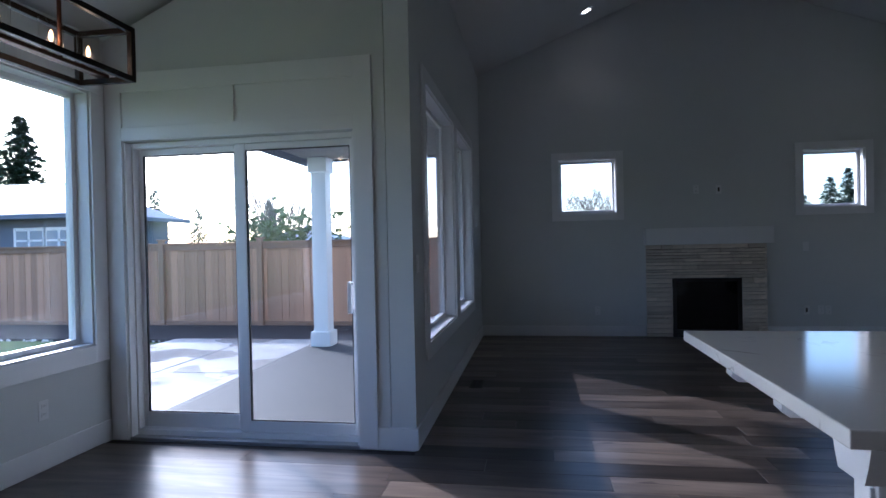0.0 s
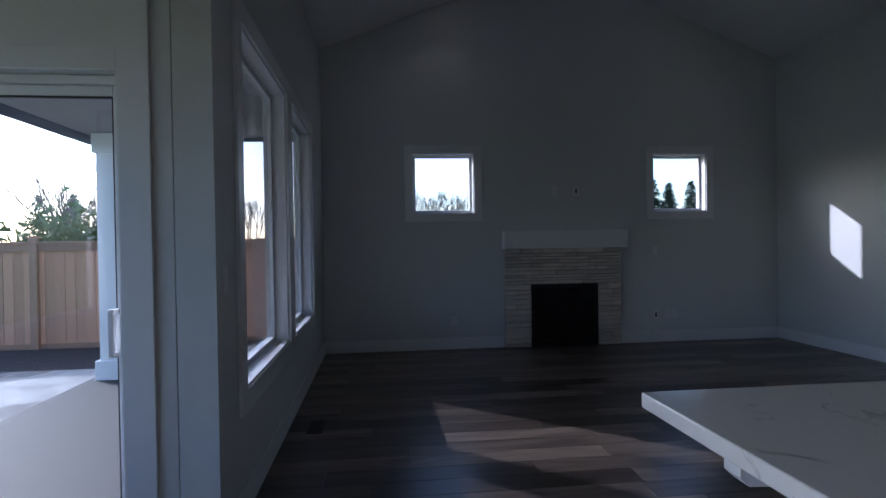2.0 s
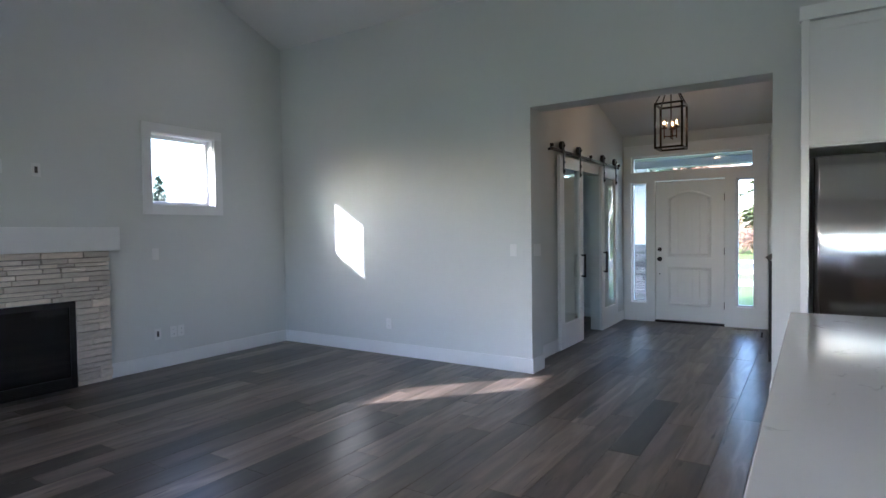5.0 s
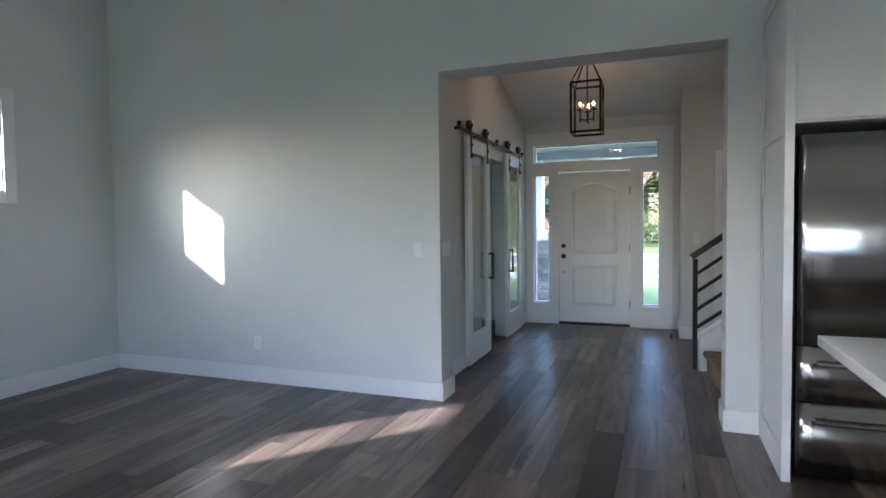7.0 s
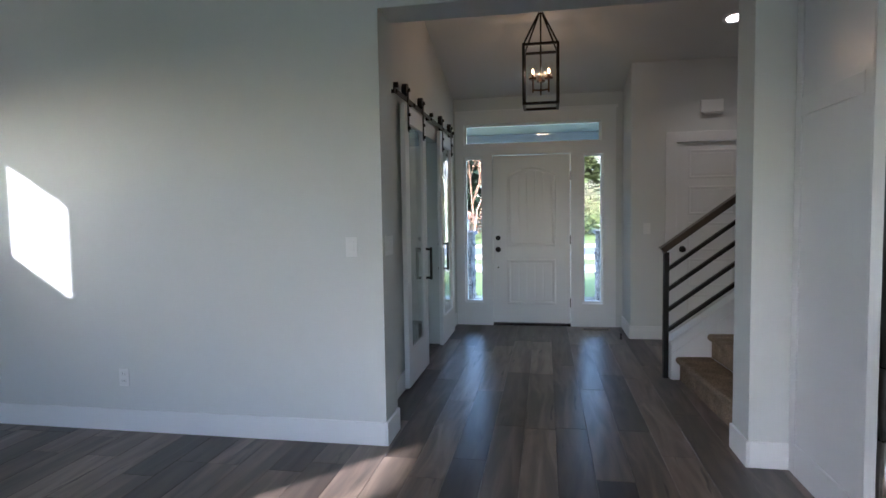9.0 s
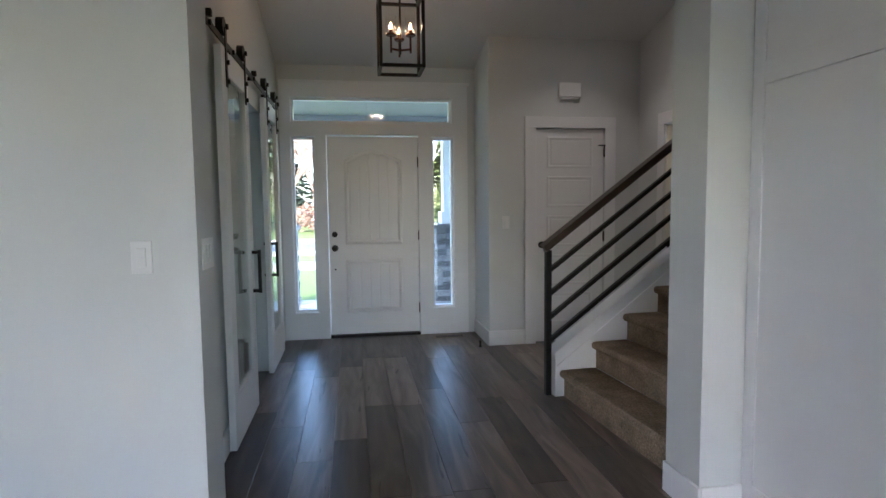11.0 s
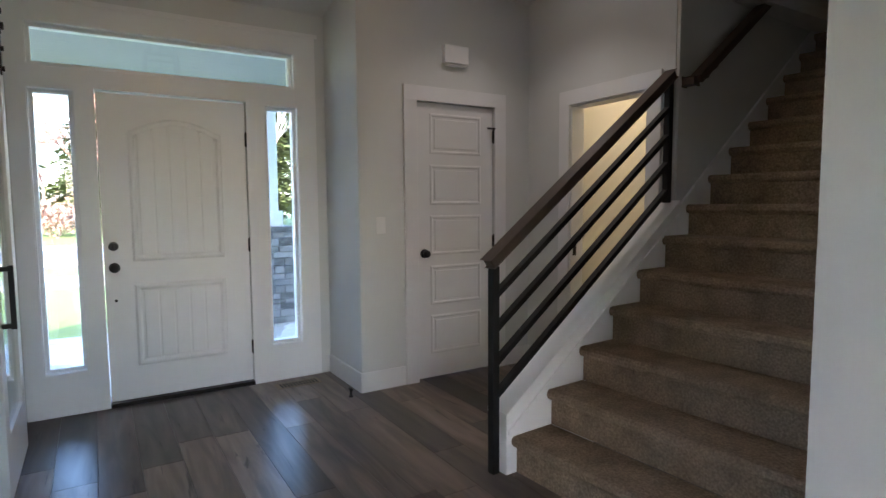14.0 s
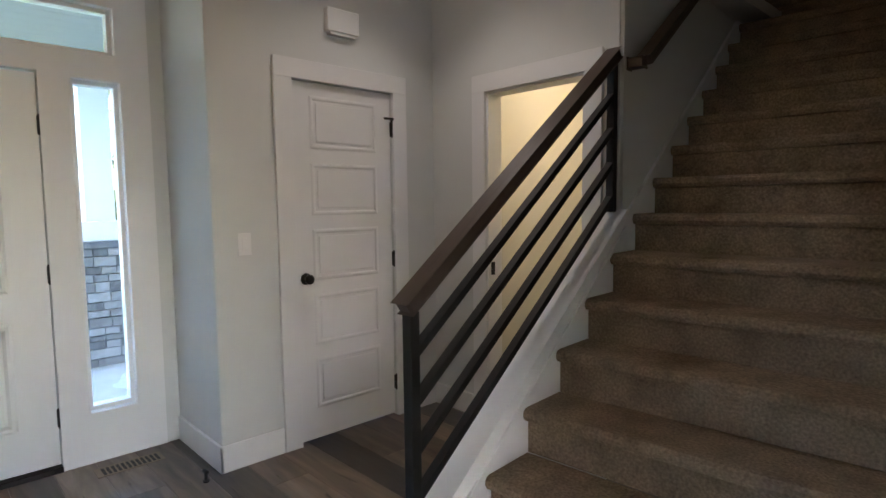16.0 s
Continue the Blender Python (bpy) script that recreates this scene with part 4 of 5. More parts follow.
# ---- toilet ----
wc = thing("toilet", "white ceramic toilet with the lid down", "toilet")
tx, ty = 8.25, -0.70
part("tank", B(tx - 0.2, tx + 0.2, ty - 0.42, ty - 0.24, 0.38, 0.74, bevel=0.02), CERAMIC, wc)
part("tank_lid", B(tx - 0.21, tx + 0.21, ty - 0.43, ty - 0.23, 0.74, 0.775, bevel=0.01), CERAMIC, wc)
bm = lathe(bmesh.new(), [(0.0, 0.0), (0.11, 0.0), (0.1, 0.12), (0.12, 0.22), (0.18, 0.34), (0.19, 0.39), (0.0, 0.39)], (0, 0, 0), 28)
bmesh.ops.transform(bm, matrix=Matrix.Translation((tx, ty, 0)) @ Matrix.Diagonal((1, 1.3, 1, 1)), verts=bm.verts[:])
smooth(part("bowl", bm, CERAMIC, wc))
bm = lathe(bmesh.new(), [(0.0, 0.0), (0.19, 0.0), (0.2, 0.012), (0.19, 0.028), (0.0, 0.03)], (0, 0, 0), 28)
bmesh.ops.transform(bm, matrix=Matrix.Translation((tx, ty, 0.392)) @ Matrix.Diagonal((1, 1.28, 1, 1)), verts=bm.verts[:])
smooth(part("lid", bm, CERAMIC, wc))
part("flush_lever", bar(bmesh.new(), (tx - 0.15, ty - 0.235, 0.68), (tx - 0.08, ty - 0.235, 0.68), 0.012, 0.012), STEEL, wc)


# ---- plates, vents and small fittings ----
def plate(axis, face, side, u, z, kind="outlet", gangs=1):
    """A wall plate on a face, w wide: an outlet with two sockets or rocker switches."""
    w, hh = 0.07 + 0.046 * (gangs - 1), 0.115
    label = "white duplex wall outlet" if kind == "outlet" else "white rocker light switch plate" if kind == "switch" else "white wall plate with a dark slot"
    ob = thing("wall_outlet" if kind == "outlet" else "light_switch" if kind == "switch" else "wall_plate", label, "outlet" if kind == "outlet" else "switch" if kind == "switch" else "wall plate")
    def slab(a, b, c, d, t0, t1, nm, material, bevel=0.0):
        lo, hi = sorted((face + side * t0, face + side * t1))
        return part(nm, B(lo, hi, a, b, c, d, bevel=bevel) if axis == "x" else B(a, b, lo, hi, c, d, bevel=bevel), material, ob)
    slab(u - w / 2, u + w / 2, z - hh / 2, z + hh / 2, 0.0005, 0.006, "plate", PLASTIC, 0.002)
    for g in range(gangs):
        c = u + (g - (gangs - 1) / 2) * 0.046
        if kind == "outlet":
            for s in (-0.025, 0.025):
                slab(c - 0.017, c + 0.017, z + s - 0.014, z + s + 0.014, 0.006, 0.008, "socket", PLASTIC, 0.003)
                for o in (-0.007, 0.005):
                    slab(c + o, c + o + 0.002, z + s - 0.005, z + s + 0.007, 0.008, 0.0085, "slot", SLOT)
        elif kind == "switch":
            slab(c - 0.016, c + 0.016, z - 0.033, z + 0.033, 0.006, 0.010, "rocker", PLASTIC, 0.002)
        else:
            slab(c - 0.012, c + 0.012, z - 0.028, z + 0.028, 0.006, 0.0075, "slot", SLOT, 0.001)


plate("x", EAST, -1, 6.07, 0.345)
plate("x", EAST, -1, 4.53, 1.17, "switch")
plate("y", NORTH, -1, 4.10, 0.35, "plate")
plate("y", NORTH, -1, 4.27, 0.35)
plate("y", NORTH, -1, 4.355, 0.35, "outlet")
plate("y", NORTH, -1, 4.10, 1.17, "switch")
plate("y", NORTH, -1, 2.78, 1.95)
plate("y", NORTH, -1, 3.06, 1.94, "plate")
plate("y", NORTH, -1, 1.49, 0.347)
plate("x", NOOKW, 1, 2.72, 0.355)
plate("y", 4.345, -1, 5.92, 1.17, "switch", 3)
plate("x", CLOSET, -1, 2.38, 1.168, "switch")
plate("x", WEST, 1, 3.40, 1.17, "switch")
chime = thing("door_chime", "white box door chime high on the wall", "door chime")
part("box", B(CLOSET - 0.045, CLOSET - 0.001, 1.66, 1.87, 2.335, 2.465, bevel=0.006), PLASTIC, chime)
part("foot", B(CLOSET - 0.035, CLOSET - 0.001, 1.68, 1.85, 2.32, 2.335, bevel=0.003), PLASTIC, chime)


def vent(x0, x1, y0, y1, material, label):
    ob = thing("floor_vent", label, "floor vent")
    part("frame", B(x0, x1, y0, y1, 0.001, 0.004), material, ob)
    n = 12
    longx = x1 - x0 > y1 - y0
    for k in range(n):
        for r in (0, 1):
            if longx:
                xa = x0 + 0.02 + (x1 - x0 - 0.04) * k / n
                ya = y0 + 0.015 + (y1 - y0 - 0.03) * r * 0.52
                a = (xa, xa + (x1 - x0 - 0.04) / n * 0.6, ya, ya + (y1 - y0 - 0.03) * 0.46)
            else:
                ya = y0 + 0.02 + (y1 - y0 - 0.04) * k / n
                xa = x0 + 0.015 + (x1 - x0 - 0.03) * r * 0.52
                a = (xa, xa + (x1 - x0 - 0.03) * 0.46, ya, ya + (y1 - y0 - 0.04) / n * 0.6)
            part("slot", B(*a, 0.004, 0.0052), SLOT, ob)


TANMETAL = mat("tan_metal", (0.28, 0.22, 0.16), 0.5, 0.3, grain=0.1, scale=40)
vent(9.24, 9.36, 2.70, 3.02, TANMETAL, "tan metal floor vent by the front door")
vent(0.06, 0.17, 4.82, 5.12, DARK, "dark brown floor vent by the wall")
stop = thing("door_stop", "small black floor door stop", "door stop")
part("base", cyl(bmesh.new(), (8.826, 2.64, 0.0), (8.826, 2.64, 0.008), 0.016, n=16), BLACK, stop)
part("stem", cyl(bmesh.new(), (8.826, 2.64, 0.008), (8.826, 2.64, 0.055), 0.008, n=12), BLACK, stop)
part("bumper", cyl(bmesh.new(), (8.815, 2.64, 0.05), (8.845, 2.64, 0.05), 0.011, n=12), BLACK, stop)

# ---- outside ----
GZ = -0.18
bm = bmesh.new()
bmesh.ops.create_grid(bm, x_segments=40, y_segments=40, size=400, matrix=Matrix.Translation((0, 0, GZ)))
tagged(part("ground", bm, GRASS), "green winter lawn reaching to the distance", "ground", "", "structure")
patio = tagged(new("pavement"), "wet grey concrete patio slabs with joints", "patio", "", "structure")
for x0, x1 in ((-4.73, -3.50), (-3.48, -2.272), (-2.118, -0.26)):
    for y0, y1 in ((3.44, 5.44), (5.462, 7.62)):
        part("slab", B(x0, x1, y0, y1, GZ - 0.1, -0.05, bevel=0.008), CONCRETE, patio)
part("drain_strip", B(-2.258, -2.132, 3.44, 7.62, GZ - 0.1, -0.056, bevel=0.004), CONCRETE, patio)
bed = tagged(part("mulch_bed", B(-12, 3, 8.0, 9.58, GZ - 0.1, GZ + 0.05, bevel=0.02), MULCH), "dark bark mulch bed along the fence", "mulch", "", "stuff")
bm = bmesh.new()
for k in range(260):
    x = -12 + 15 * rng.random()
    s = 0.01 + 0.018 * rng.random()
    bmesh.ops.create_icosphere(bm, subdivisions=1, radius=s, matrix=Matrix.Translation((x, 7.95 + 0.08 * rng.random(), GZ + s * 0.6)))
tagged(part("edging_stones", bm, mat("pale_gravel", (0.6, 0.58, 0.55), 0.9, grain=0.2, scale=20)), "pale gravel edging along the mulch", "gravel", "", "stuff")

fence = thing("fence", "new cedar board fence with dark posts and cap rail", "fence")
FY, FT = 9.6, 1.42
picket = bmesh.new()
box(picket, -0.0685, 0.0685, 0, 0.02, GZ - 0.05, FT - 0.1, bevel=0.002)
pm = bpy.data.meshes.new("picket")
picket.to_mesh(pm)
picket.free()
pm.materials.append(CEDAR)
for i in range(170):
    o = new("picket", pm)
    o.parent = fence
    o.location = (-17 + i * 0.1395, FY + 0.004 * (i % 3), 0.012 * rng.random() - 0.006)
for i in range(11):
    x = -16.35 + i * 2.0
    post = part("post", B(x - 0.05, x + 0.05, FY - 0.075, FY - 0.002, GZ - 0.1, FT + 0.05, bevel=0.004), CEDARDARK, fence)
    part("post_cap", B(x - 0.07, x + 0.07, FY - 0.1, FY + 0.06, FT + 0.05, FT + 0.075, bevel=0.006), CEDARDARK, post)
for i in range(10):
    x = -16.3 + i * 2.0
    part("cap_rail", B(x, x + 1.9, FY - 0.06, FY + 0.06, FT - 0.035, FT, bevel=0.004), CEDARDARK, fence)
    part("face_rail", B(x, x + 1.9, FY - 0.028, FY - 0.003, FT - 0.14, FT - 0.036, bevel=0.003), CEDARDARK, fence)
    part("base_board", B(x, x + 1.9, FY - 0.028, FY - 0.003, GZ - 0.05, GZ + 0.12, bevel=0.003), CEDARDARK, fence)

# patio roof and its post
roof = tagged(new("patio_roof"), "flat painted patio roof with pale beadboard soffit", "roof", "", "structure")
part("soffit", B(-2.35, -0.26, 3.44, 7.10, 2.47, 2.50), SOFFIT, roof)
part("deck", B(-2.40, -0.26, 3.44, 7.15, 2.50, 2.72), SIDING, roof)
part("fascia", B(-2.43, -2.40, 3.44, 7.18, 2.40, 2.76, bevel=0.004), SIDING, roof)
part("fascia", B(-2.40, -0.26, 7.15, 7.18, 2.44, 2.76, bevel=0.004), SIDING, roof)
col = thing("patio_post", "square white boxed patio post with base and cap trim", "post")
part("shaft", B(-2.23, -2.03, 6.87, 7.07, -0.05, 2.47, bevel=0.004), TRIM, col)
part("base_trim", B(-2.265, -1.995, 6.835, 7.105, -0.05, 0.18, bevel=0.006), TRIM, col)
part("cap_trim", B(-2.26, -2.00, 6.84, 7.10, 2.27, 2.468, bevel=0.006), TRIM, col)


# neighbours
def hip_house(name, label, x0, x1, y0, y1, ez, rz, over, wins):
    ob = thing(name, label, "house")
    part("wall", B(x0, x1, y0, y1, GZ - 0.1, ez), SIDING, ob)
    d = (y1 - y0) / 2
    bm = bmesh.new()
    c = [bm.verts.new(p) for p in ((x0 - over, y0 - over, ez), (x1 + over, y0 - over, ez), (x1 + over, y1 + over, ez), (x0 - over, y1 + over, ez))]
    r = [bm.verts.new(p) for p in ((x0 + d, (y0 + y1) / 2, rz), (x1 - d, (y0 + y1) / 2, rz))]
    for f in ((c[0], c[1], r[1], r[0]), (c[1], c[2], r[1]), (c[2], c[3], r[0], r[1]), (c[3], c[0], r[0]), (c[3], c[2], c[1], c[0])):
        bm.faces.new(f)
    rf = part("roof", bm, ROOFING, ob)
    part("gutter", B(x0 - over - 0.08, x1 + over + 0.08, y0 - over - 0.1, y0 - over, ez - 0.12, ez + 0.02, bevel=0.01), SIDING, rf)
    part("gutter", B(x1 + over, x1 + over + 0.1, y0 - over, y1 + over, ez - 0.12, ez + 0.02, bevel=0.01), SIDING, rf)
    for wx0, wx1, wz0, wz1 in wins:
        w = part("window", B(wx0 - 0.1, wx1 + 0.1, y0 - 0.04, y0 - 0.001, wz0 - 0.1, wz1 + 0.1, bevel=0.005), TRIM, ob)
        part("pane", B(wx0, wx1, y0 - 0.048, y0 - 0.041, wz0, wz1), mat("far_pane", (0.25, 0.3, 0.36), 0.08), w)
        part("mullion", B(wx0, wx1, y0 - 0.06, y0 - 0.049, wz1 - 0.32, wz1 - 0.26), TRIM, w)
        part("mullion", B((wx0 + wx1) / 2 - 0.04, (wx0 + wx1) / 2 + 0.04, y0 - 0.06, y0 - 0.049, wz0, wz1), TRIM, w)
    return ob


hip_house("house", "low dark grey neighbouring house with pale hip roof", -38, -12.7, 14.6, 18.8, 2.4, 3.65, 0.5,
          [(-14.75, -13.85, 1.32, 1.95), (-13.7, -12.85, 1.32, 1.95), (-17.4, -16.2, 1.32, 1.95), (-20.4, -18.8, 1.32, 1.95)])
hip_house("house", "small distant grey house behind the fence", -16, -11.5, 32, 37, 1.7, 2.7, 0.4, [(-15, -14, 0.5, 1.3)])


# trees
def conifer(x, y, h, w, seed, material=NEEDLE):
    """A fir: tapered trunk, whorls of drooping limbs, each set with many small sprays."""
    r = random.Random(seed)
    ob = thing("conifer_tree", "tall dark green fir with drooping limbs", "tree")
    part("trunk", cyl(bmesh.new(), (x, y, GZ - 0.2), (x, y, h * 0.97), h * 0.018, h * 0.002, 8), BARK, ob)
    vs, fs = [], []
    n = int(h * 15)
    for i in range(n):
        f = 0.1 + 0.9 * i / n
        z = GZ + h * f
        reach = w * (1 - f) ** 0.75 * (0.7 + 0.5 * r.random()) + 0.12
        for k in range(4):
            a = r.random() * 6.283
            dx, dy = math.cos(a), math.sin(a)
            m = max(3, int(reach * 8))
            for j in range(m):
                t = (j + r.random()) / m
                s = (0.028 + 0.035 * r.random()) * h * 0.85
                p = Vector((x + dx * reach * t, y + dy * reach * t, z - 0.35 * reach * t * t + 0.1 * r.random()))
                q = Vector((r.uniform(-1, 1) + dx, r.uniform(-1, 1) + dy, r.uniform(-0.5, 0.3))).normalized() * s
                u = Vector((-q.y, q.x, r.uniform(-0.2, 0.2))) * 0.4
                b = len(vs)
                vs += [p - u, p + u, p + q]
                fs.append((b, b + 1, b + 2))
    me = bpy.data.meshes.new("crown")
    me.from_pydata(vs, [], fs)
    me.materials.append(material)
    new("crown", me).parent = ob
    return ob


def bare_tree(x, y, h, seed, material=BARK, spread=0.5, leaves=None, density=0, stems=1, twigs=5):
    """A leafless tree of tapering, forking limbs, with small leaf pieces at the twigs where asked."""
    r = random.Random(seed)
    ob = thing("bare_tree" if not leaves else "leafy_tree", "leafless winter tree with fine forked branches" if not leaves else "tree with fine branches and small leaves", "tree")
    bm = bmesh.new()
    vs, fs = [], []
    def grow(p, d, length, rad, depth):
        q = p + d * length
        cyl(bm, p, q, rad, rad * 0.68, 4, False)
        if depth == 0:
            for _ in range(density):
                c = q + Vector((r.gauss(0, 0.3), r.gauss(0, 0.3), r.gauss(0, 0.25)))
                u = Vector((r.uniform(-1, 1), r.uniform(-1, 1), r.uniform(-1, 1))) * 0.13
                v = Vector((r.uniform(-1, 1), r.uniform(-1, 1), r.uniform(-1, 1))) * 0.13
                b = len(vs)
                vs.extend([c, c + u, c + v])
                fs.append((b, b + 1, b + 2))
            return
        for _ in range(3 if depth > 1 else 2):
            nd = (d + Vector((r.uniform(-1, 1), r.uniform(-1, 1), r.uniform(-0.25, 0.75))) * spread).normalized()
            grow(q, nd, length * r.uniform(0.62, 0.85), rad * 0.68, depth - 1)
    for s in range(stems):
        lean = Vector((r.uniform(-0.15, 0.15), r.uniform(-0.15, 0.15), 1)) if stems == 1 else Vector((r.uniform(-0.5, 0.5), r.uniform(-0.5, 0.5), 1))
        grow(Vector((x, y, GZ - 0.1)), lean.normalized(), h * 0.3, h * ((0.012 if twigs == 5 else 0.010) if stems == 1 else 0.006) + 0.005, twigs if stems == 1 else 4)
    part("trunk", bm, material, ob)
    if leaves:
        me = bpy.data.meshes.new("crown")
        me.from_pydata(vs, [], fs)
        me.materials.append(leaves)
        new("crown", me).parent = ob
    return ob


def shrub(x, y, w, h, seed, material=LEAF, count=1600):
    """A bush of stems and many small leaf pieces in an uneven outline."""
    r = random.Random(seed)
    ob = thing("shrub", "dense garden shrub of small leaves", "shrub")
    bm = bmesh.new()
    for _ in range(7):
        cyl(bm, (x, y, GZ - 0.1), (x + r.uniform(-0.4, 0.4) * w, y + r.uniform(-0.4, 0.4) * w, GZ + h * r.uniform(0.5, 0.9)), 0.03, 0.01, 5, False)
    part("stems", bm, BARK, ob)
    lobes = [(r.uniform(-0.35, 0.35) * w, r.uniform(-0.35, 0.35) * w, r.uniform(0.35, 0.8) * h, r.uniform(0.18, 0.34)) for _ in range(9)]
    vs, fs = [], []
    for i in range(count):
        lx0, ly0, lz0, lr = lobes[i % 9]
        c = Vector((x + lx0 + r.gauss(0, lr * w * 0.5), y + ly0 + r.gauss(0, lr * w * 0.5), GZ + max(0.05, lz0 + r.gauss(0, lr * h * 0.55))))
        s = 0.05 + 0.02 * w
        u = Vector((r.uniform(-1, 1), r.uniform(-1, 1), r.uniform(-1, 1))) * s * 1.6
        v = Vector((r.uniform(-1, 1), r.uniform(-1, 1), r.uniform(-1, 1))) * s * 1.6
        vs += [c, c + u, c + v]
        fs.append((3 * i, 3 * i + 1, 3 * i + 2))
    me = bpy.data.meshes.new("foliage")
    me.from_pydata(vs, [], fs)
    me.materials.append(material)
    new("foliage", me).parent = ob


for k, (x, y, h, w) in enumerate(((-34.5, 34, 10.95, 3.3), (-31.9, 40, 7.8, 2.0), (-28.7, 40, 6.2, 1.7), (-25.0, 40, 4.6, 1.4), (-30, 62, 7.0, 2.6), (-19, 36, 4.6, 1.3),
                                  (27.4, 62, 5.7, 1.9), (29.8, 62, 7.4, 2.0), (31.5, 62, 8.2, 2.1), (33.3, 62, 7.8, 2.1), (34.4, 64, 7.2, 2.0), (36.0, 62, 8.0, 2.1))):
    conifer(x, y, h, w, k + 1)
bare_tree(-7.2, 17, 4.0, 11, BARK, 0.35, stems=7)
bare_tree(-9.0, 22, 3.6, 12, BARK, 0.5)
bare_tree(-11.5, 24, 3.4, 13, BARK, 0.5)
bare_tree(-3.4, 20, 3.4, 14, BARK, 0.45)
shrub(-7.0, 16.0, 3.4, 2.4, 31)
shrub(-10.2, 18, 1.6, 1.7, 32)
bare_tree(3.9, 32, 4.9, 15, BARK, 0.75, twigs=6)
bare_tree(5.2, 33, 4.6, 16, BARK, 0.75, twigs=6)
bare_tree(2.9, 34, 4.4, 17, BARK, 0.75, twigs=6)
pole = thing("street_lamp", "thin grey street lamp far behind the house", "street lamp")
part("pole", cyl(bmesh.new(), (37.9, 62, GZ), (37.9, 62, 9.4), 0.07, 0.05, 8), BARK, pole)
part("arm", bar(bmesh.new(), (37.9, 62, 9.35), (38.9, 62, 9.45), 0.05, 0.05), BARK, pole)
part("head", B(38.8, 39.4, 61.9, 62.1, 9.38, 9.48, bevel=0.02), BARK, pole)

# front porch, street and trees
porch = tagged(new("porch"), "front porch with a pale blue-grey ceiling and concrete floor", "porch", "", "structure")
part("slab", B(9.66, 12.3, 1.6, 5.6, GZ - 0.1, -0.06, bevel=0.01), CONCRETE, porch)
for i in range(16):
    part("soffit_board", B(9.66 + i * 0.162, 9.819 + i * 0.162, 1.4, 5.75, 2.62, 2.64, bevel=0.003), SOFFIT, porch)
part("roof", B(9.66, 12.5, 1.3, 5.9, 2.642, 2.9), SIDING, porch)
part("beam", B(11.95, 12.25, 1.4, 5.75, 2.49, 2.618, bevel=0.004), SOFFIT, porch)
PIERS = (2.36, 4.86)
stone_piers = []
for y in PIERS:
    c = thing("porch_column", "white square porch column on a grey stacked-stone pier", "column", "porch columns")
    part("core", B(11.82, 12.28, y - 0.22, y + 0.22, -0.06, 1.0), SLOT, c)
    part("cap", B(11.75, 12.35, y - 0.29, y + 0.29, 1.0, 1.06, bevel=0.01), PORCHSTONE, c)
    part("shaft", B(11.93, 12.17, y - 0.12, y + 0.12, 1.06, 2.49, bevel=0.004), TRIM, c)
    part("base_trim", B(11.89, 12.21, y - 0.16, y + 0.16, 1.06, 1.24, bevel=0.006), TRIM, c)
    stone_piers.append((c, y))
struct("road", B(22, 28, -120, 120, GZ - 0.2, GZ + 0.02), ASPHALT, "grey asphalt street in front of the house", "road")
struct("kerb", B(21.7, 22.0, -120, 120, GZ - 0.2, GZ + 0.13, bevel=0.02), CONCRETE, "pale concrete kerb", "kerb")
struct("kerb_far", B(28.0, 28.3, -120, 120, GZ - 0.2, GZ + 0.13, bevel=0.02), CONCRETE, "pale concrete kerb", "kerb")
struct("sidewalk", B(17.5, 19.2, -120, 120, GZ - 0.2, GZ + 0.03), CONCRETE, "pale concrete pavement by the street", "pavement")
bare_tree(41, 6.4, 8, 41, RUST, 0.6, RUST, 6)
bare_tree(44, 4.2, 9, 61, RUST, 0.6, RUST, 6)
bare_tree(36, 7.6, 6, 62, RUST, 0.6, RUST, 3)
shrub(38, 5.6, 3.2, 1.7, 63, RUST)
bare_tree(42, 11.5, 9, 42, RUST, 0.6, RUST, 4)
bare_tree(44, 8.5, 8, 43, RUST, 0.6, RUST, 4)
bare_tree(40, 14.5, 8, 44, RUST, 0.6, RUST, 3)
bare_tree(48, 5.0, 9, 48, RUST, 0.6, RUST, 3)
shrub(37, 9.5, 3.5, 1.9, 45, RUST)
shrub(36, 12.8, 3.0, 1.6, 46, RUST)
conifer(46, 0.5, 13, 4.0, 51, LEAF)
conifer(44, -2.5, 12, 3.8, 52, LEAF)
conifer(50, 3.0, 14, 4.2, 53, LEAF)
conifer(42, -6, 11, 3.6, 54, LEAF)
conifer(52, 10.5, 14, 4.2, 55, NEEDLE)
conifer(54, 16, 13, 4.0, 56, NEEDLE)
bare_tree(33, 0.2, 6, 57, BIRCH, 0.4)
bare_tree(34, -3.2, 7, 60, BIRCH, 0.4)
shrub(40, -1.0, 4.5, 2.6, 58)
shrub(41, 2.5, 4.0, 2.2, 59)


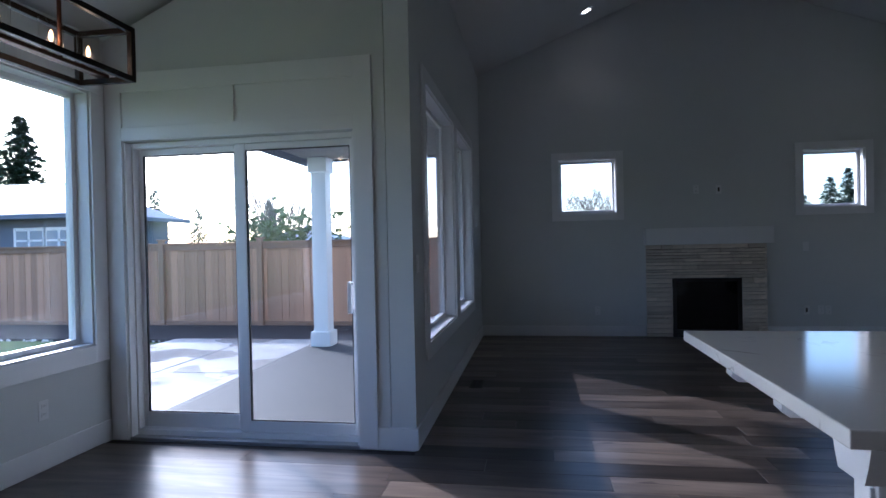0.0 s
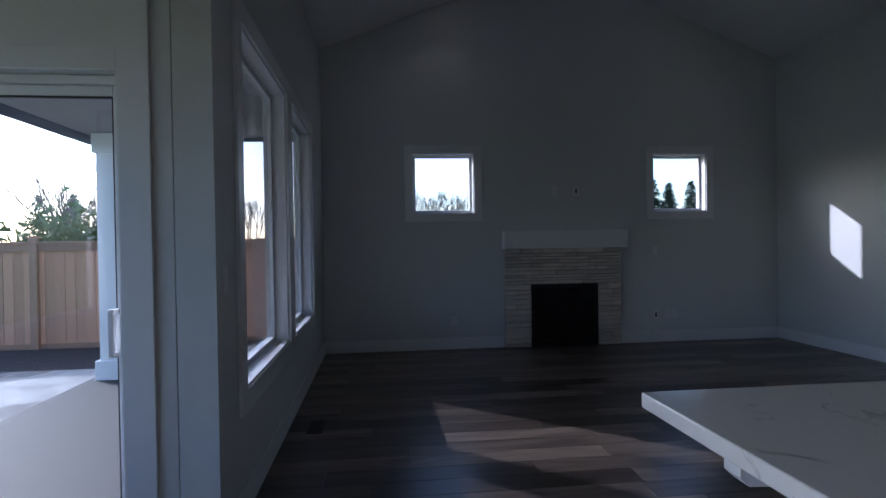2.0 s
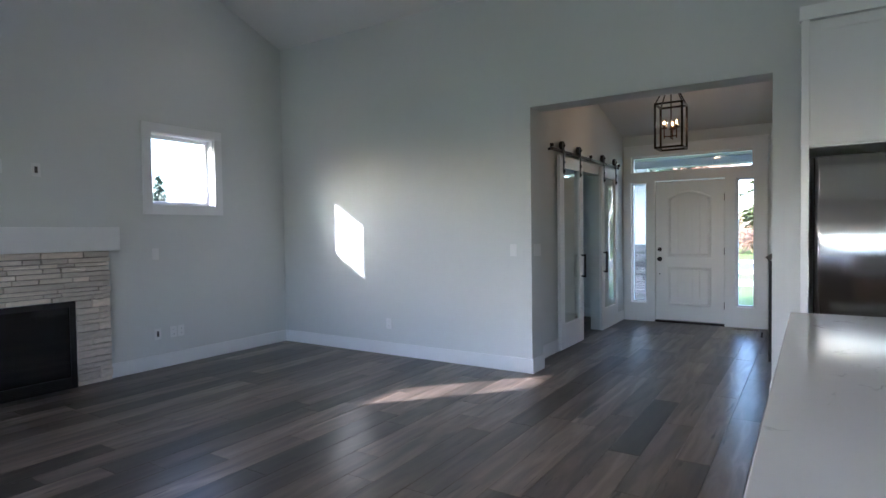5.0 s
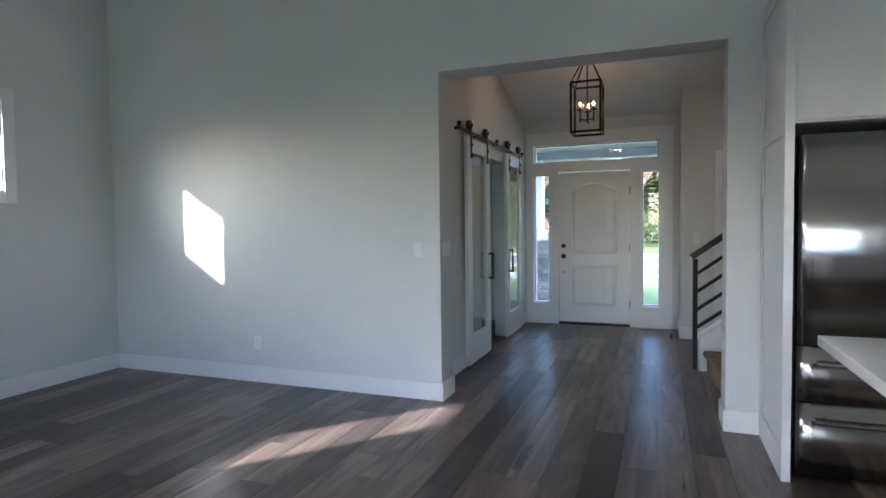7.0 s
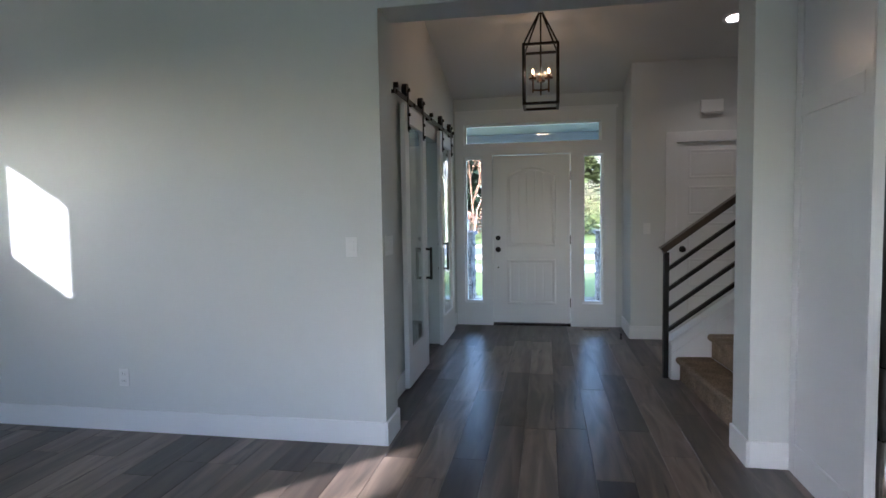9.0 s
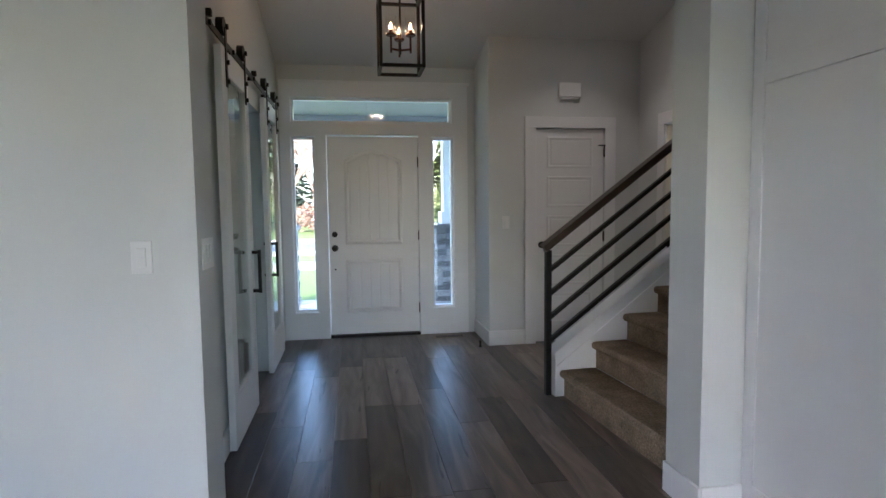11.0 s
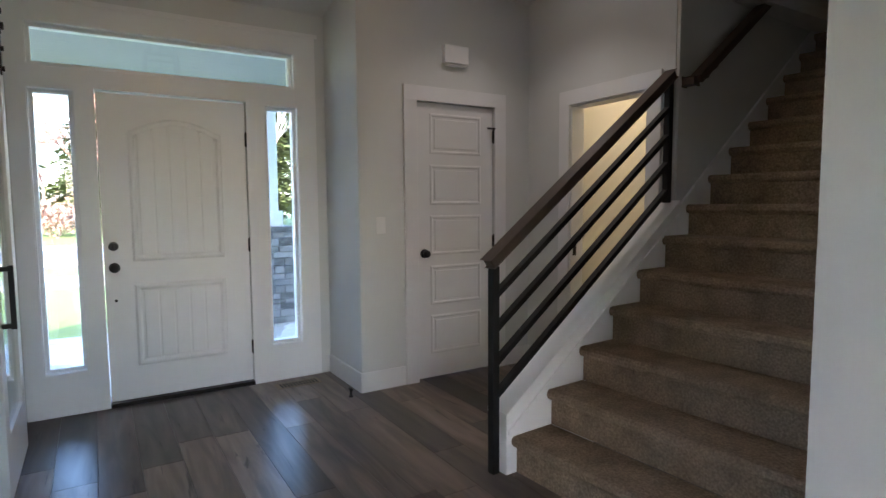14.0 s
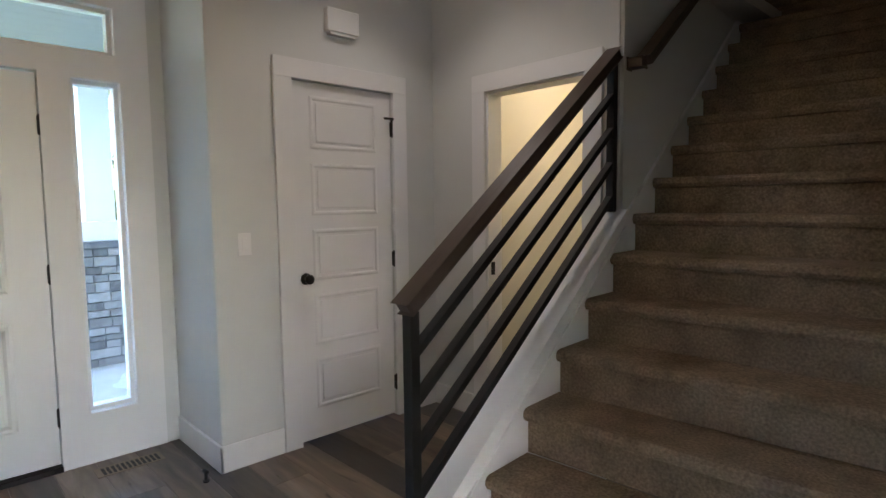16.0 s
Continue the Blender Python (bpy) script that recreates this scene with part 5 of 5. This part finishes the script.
# ---- pieces: stones and boards ----
def piece(cache, key, dims, material, name, parent, loc, jag=0.0, seed=0):
    """A chamfered block of the given size, sharing its mesh with its like."""
    if key not in cache:
        r = random.Random(seed)
        x, y, z = (d / 2 for d in dims)
        c = min(0.004, x * 0.2, z * 0.2)
        vs = [Vector((sx * x, y, sz * z)) for sx, sz in ((-1, -1), (1, -1), (1, 1), (-1, 1))]
        vs += [Vector((sx * x, -y + c * 2, sz * z)) for sx, sz in ((-1, -1), (1, -1), (1, 1), (-1, 1))]
        vs += [Vector((sx * (x - c), -y + r.uniform(-jag, jag), sz * (z - c))) for sx, sz in ((-1, -1), (1, -1), (1, 1), (-1, 1))]
        fs = [(0, 1, 2, 3)]
        for a in (0, 4):
            fs += [(a + i, a + 4 + i, a + 4 + (i + 1) % 4, a + (i + 1) % 4) for i in range(4)]
        mid = Vector((r.uniform(-0.3, 0.3) * x, -y + r.uniform(-jag, jag) * 1.4, r.uniform(-0.3, 0.3) * z))
        vs.append(mid)
        fs += [(8 + i, 12, 8 + (i + 1) % 4) for i in range(4)]
        me = bpy.data.meshes.new(name)
        me.from_pydata(vs, [], fs)
        me.update()
        bmx = bmesh.new()
        bmx.from_mesh(me)
        bmesh.ops.recalc_face_normals(bmx, faces=bmx.faces[:])
        bmx.to_mesh(me)
        bmx.free()
        me.materials.append(material)
        cache[key] = me
    o = new(name, cache[key])
    o.parent = parent
    o.location = loc
    return o


stones = {}


def courses(x0, x1, z0, z1, parent, seed):
    r = random.Random(seed)
    z = z0
    while z < z1 - 0.001:
        h = r.choice((0.035, 0.045, 0.055, 0.07))
        if z1 - z - h < 0.035:
            h = z1 - z
        x = x0
        while x < x1 - 0.001:
            w = round(r.choice((0.14, 0.2, 0.26, 0.34, 0.45)), 2)
            if x1 - x - w < 0.09:
                w = x1 - x
            d = 0.052 + r.choice((0.0, 0.006, 0.013, 0.02)) - 0.026
            key = (round(w, 3), round(h, 3), round(d, 3), r.randrange(2))
            piece(stones, key, (w - 0.004, d, h - 0.005), LEDGER, "stone", parent, (x + w / 2, NORTH - 0.035 - d / 2, z + h / 2), 0.005, seed + len(stones))
            x += w
        z += h


courses(2.12, 2.45, 0.0, 0.78, fire, 3)
courses(3.31, 3.615, 0.0, 0.78, fire, 4)
courses(2.12, 3.615, 0.78, 1.224, fire, 8)

pstones = {}
for c, y in stone_piers:
    r = random.Random(int(y * 10))
    for side in range(3):
        z = -0.06
        while z < 0.995:
            h = r.choice((0.05, 0.07, 0.09))
            h = min(h, 1.0 - z)
            u = -0.25
            while u < 0.249:
                w = r.choice((0.12, 0.18, 0.25))
                if 0.25 - u - w < 0.08:
                    w = 0.25 - u
                d = 0.03 + r.choice((0, 0.008, 0.016))
                o = piece(pstones, (round(w, 3), round(h, 3), d), (w - 0.003, d, h - 0.003), PORCHSTONE, "stone", c, (0, 0, 0), 0.006, len(pstones))
                if side == 0:
                    o.matrix_basis = Matrix.Translation((11.82 - d / 2, y + u + w / 2, z + h / 2)) @ Matrix.Rotation(radians(-90), 4, "Z")
                elif side == 1:
                    o.matrix_basis = Matrix.Translation((12.05 + u + w / 2, y - 0.22 - d / 2, z + h / 2))
                else:
                    o.matrix_basis = Matrix.Translation((12.05 + u + w / 2, y + 0.22 + d / 2, z + h / 2)) @ Matrix.Rotation(radians(180), 4, "Z")
                u += w
            z += h

planks = {}
WIDE = 0.19


def plank_mesh(length):
    key = round(length, 2)
    if key not in planks:
        x, y, c = key / 2 - 0.0006, WIDE / 2 - 0.0006, 0.0014
        vs = [(-x, -y, -0.01), (x, -y, -0.01), (x, y, -0.01), (-x, y, -0.01), (-x, -y, -c), (x, -y, -c), (x, y, -c), (-x, y, -c), (-x + c, -y + c, 0), (x - c, -y + c, 0), (x - c, y - c, 0), (-x + c, y - c, 0)]
        fs = [(0, 3, 2, 1), (8, 9, 10, 11)] + [(a + i, a + (i + 1) % 4, a + 4 + (i + 1) % 4, a + 4 + i) for a in (0, 4) for i in range(4)]
        me = bpy.data.meshes.new("plank")
        me.from_pydata(vs, [], fs)
        me.materials.append(FLOOR)
        planks[key] = me
    return planks[key]


r = random.Random(77)
rest = bmesh.new()
y = NORTH - WIDE / 2 - 0.004
row = 0
while y > -3.4:
    x0 = NOOKW if y < NOOK else WEST
    x1 = FRONT - 0.005
    x = x0
    first = True
    while x < x1 - 0.02:
        w = r.choice((0.35, 0.6, 0.85, 1.1)) if first else r.choice((1.22, 1.22, 1.5))
        first = False
        if x1 - x - w < 0.3:
            w = x1 - x
        w = round(w, 2)
        near = y > 1.05 and x + w > 0.0 and not (x > EAST + 0.1 and y > HALL + 0.1)
        o = None
        if near:
            o = new("plank", plank_mesh(w))
            o.parent = FLOOR_OB
            o.location = (x + w / 2, y, 0)
        else:
            box(rest, x + 0.0006, x + w - 0.0006, y - WIDE / 2 + 0.0006, y + WIDE / 2 - 0.0006, -0.01, 0.0)
        x += w
    y -= WIDE
    row += 1
tagged(part("floor_planks", rest, FLOOR, FLOOR_OB), kind="stuff")
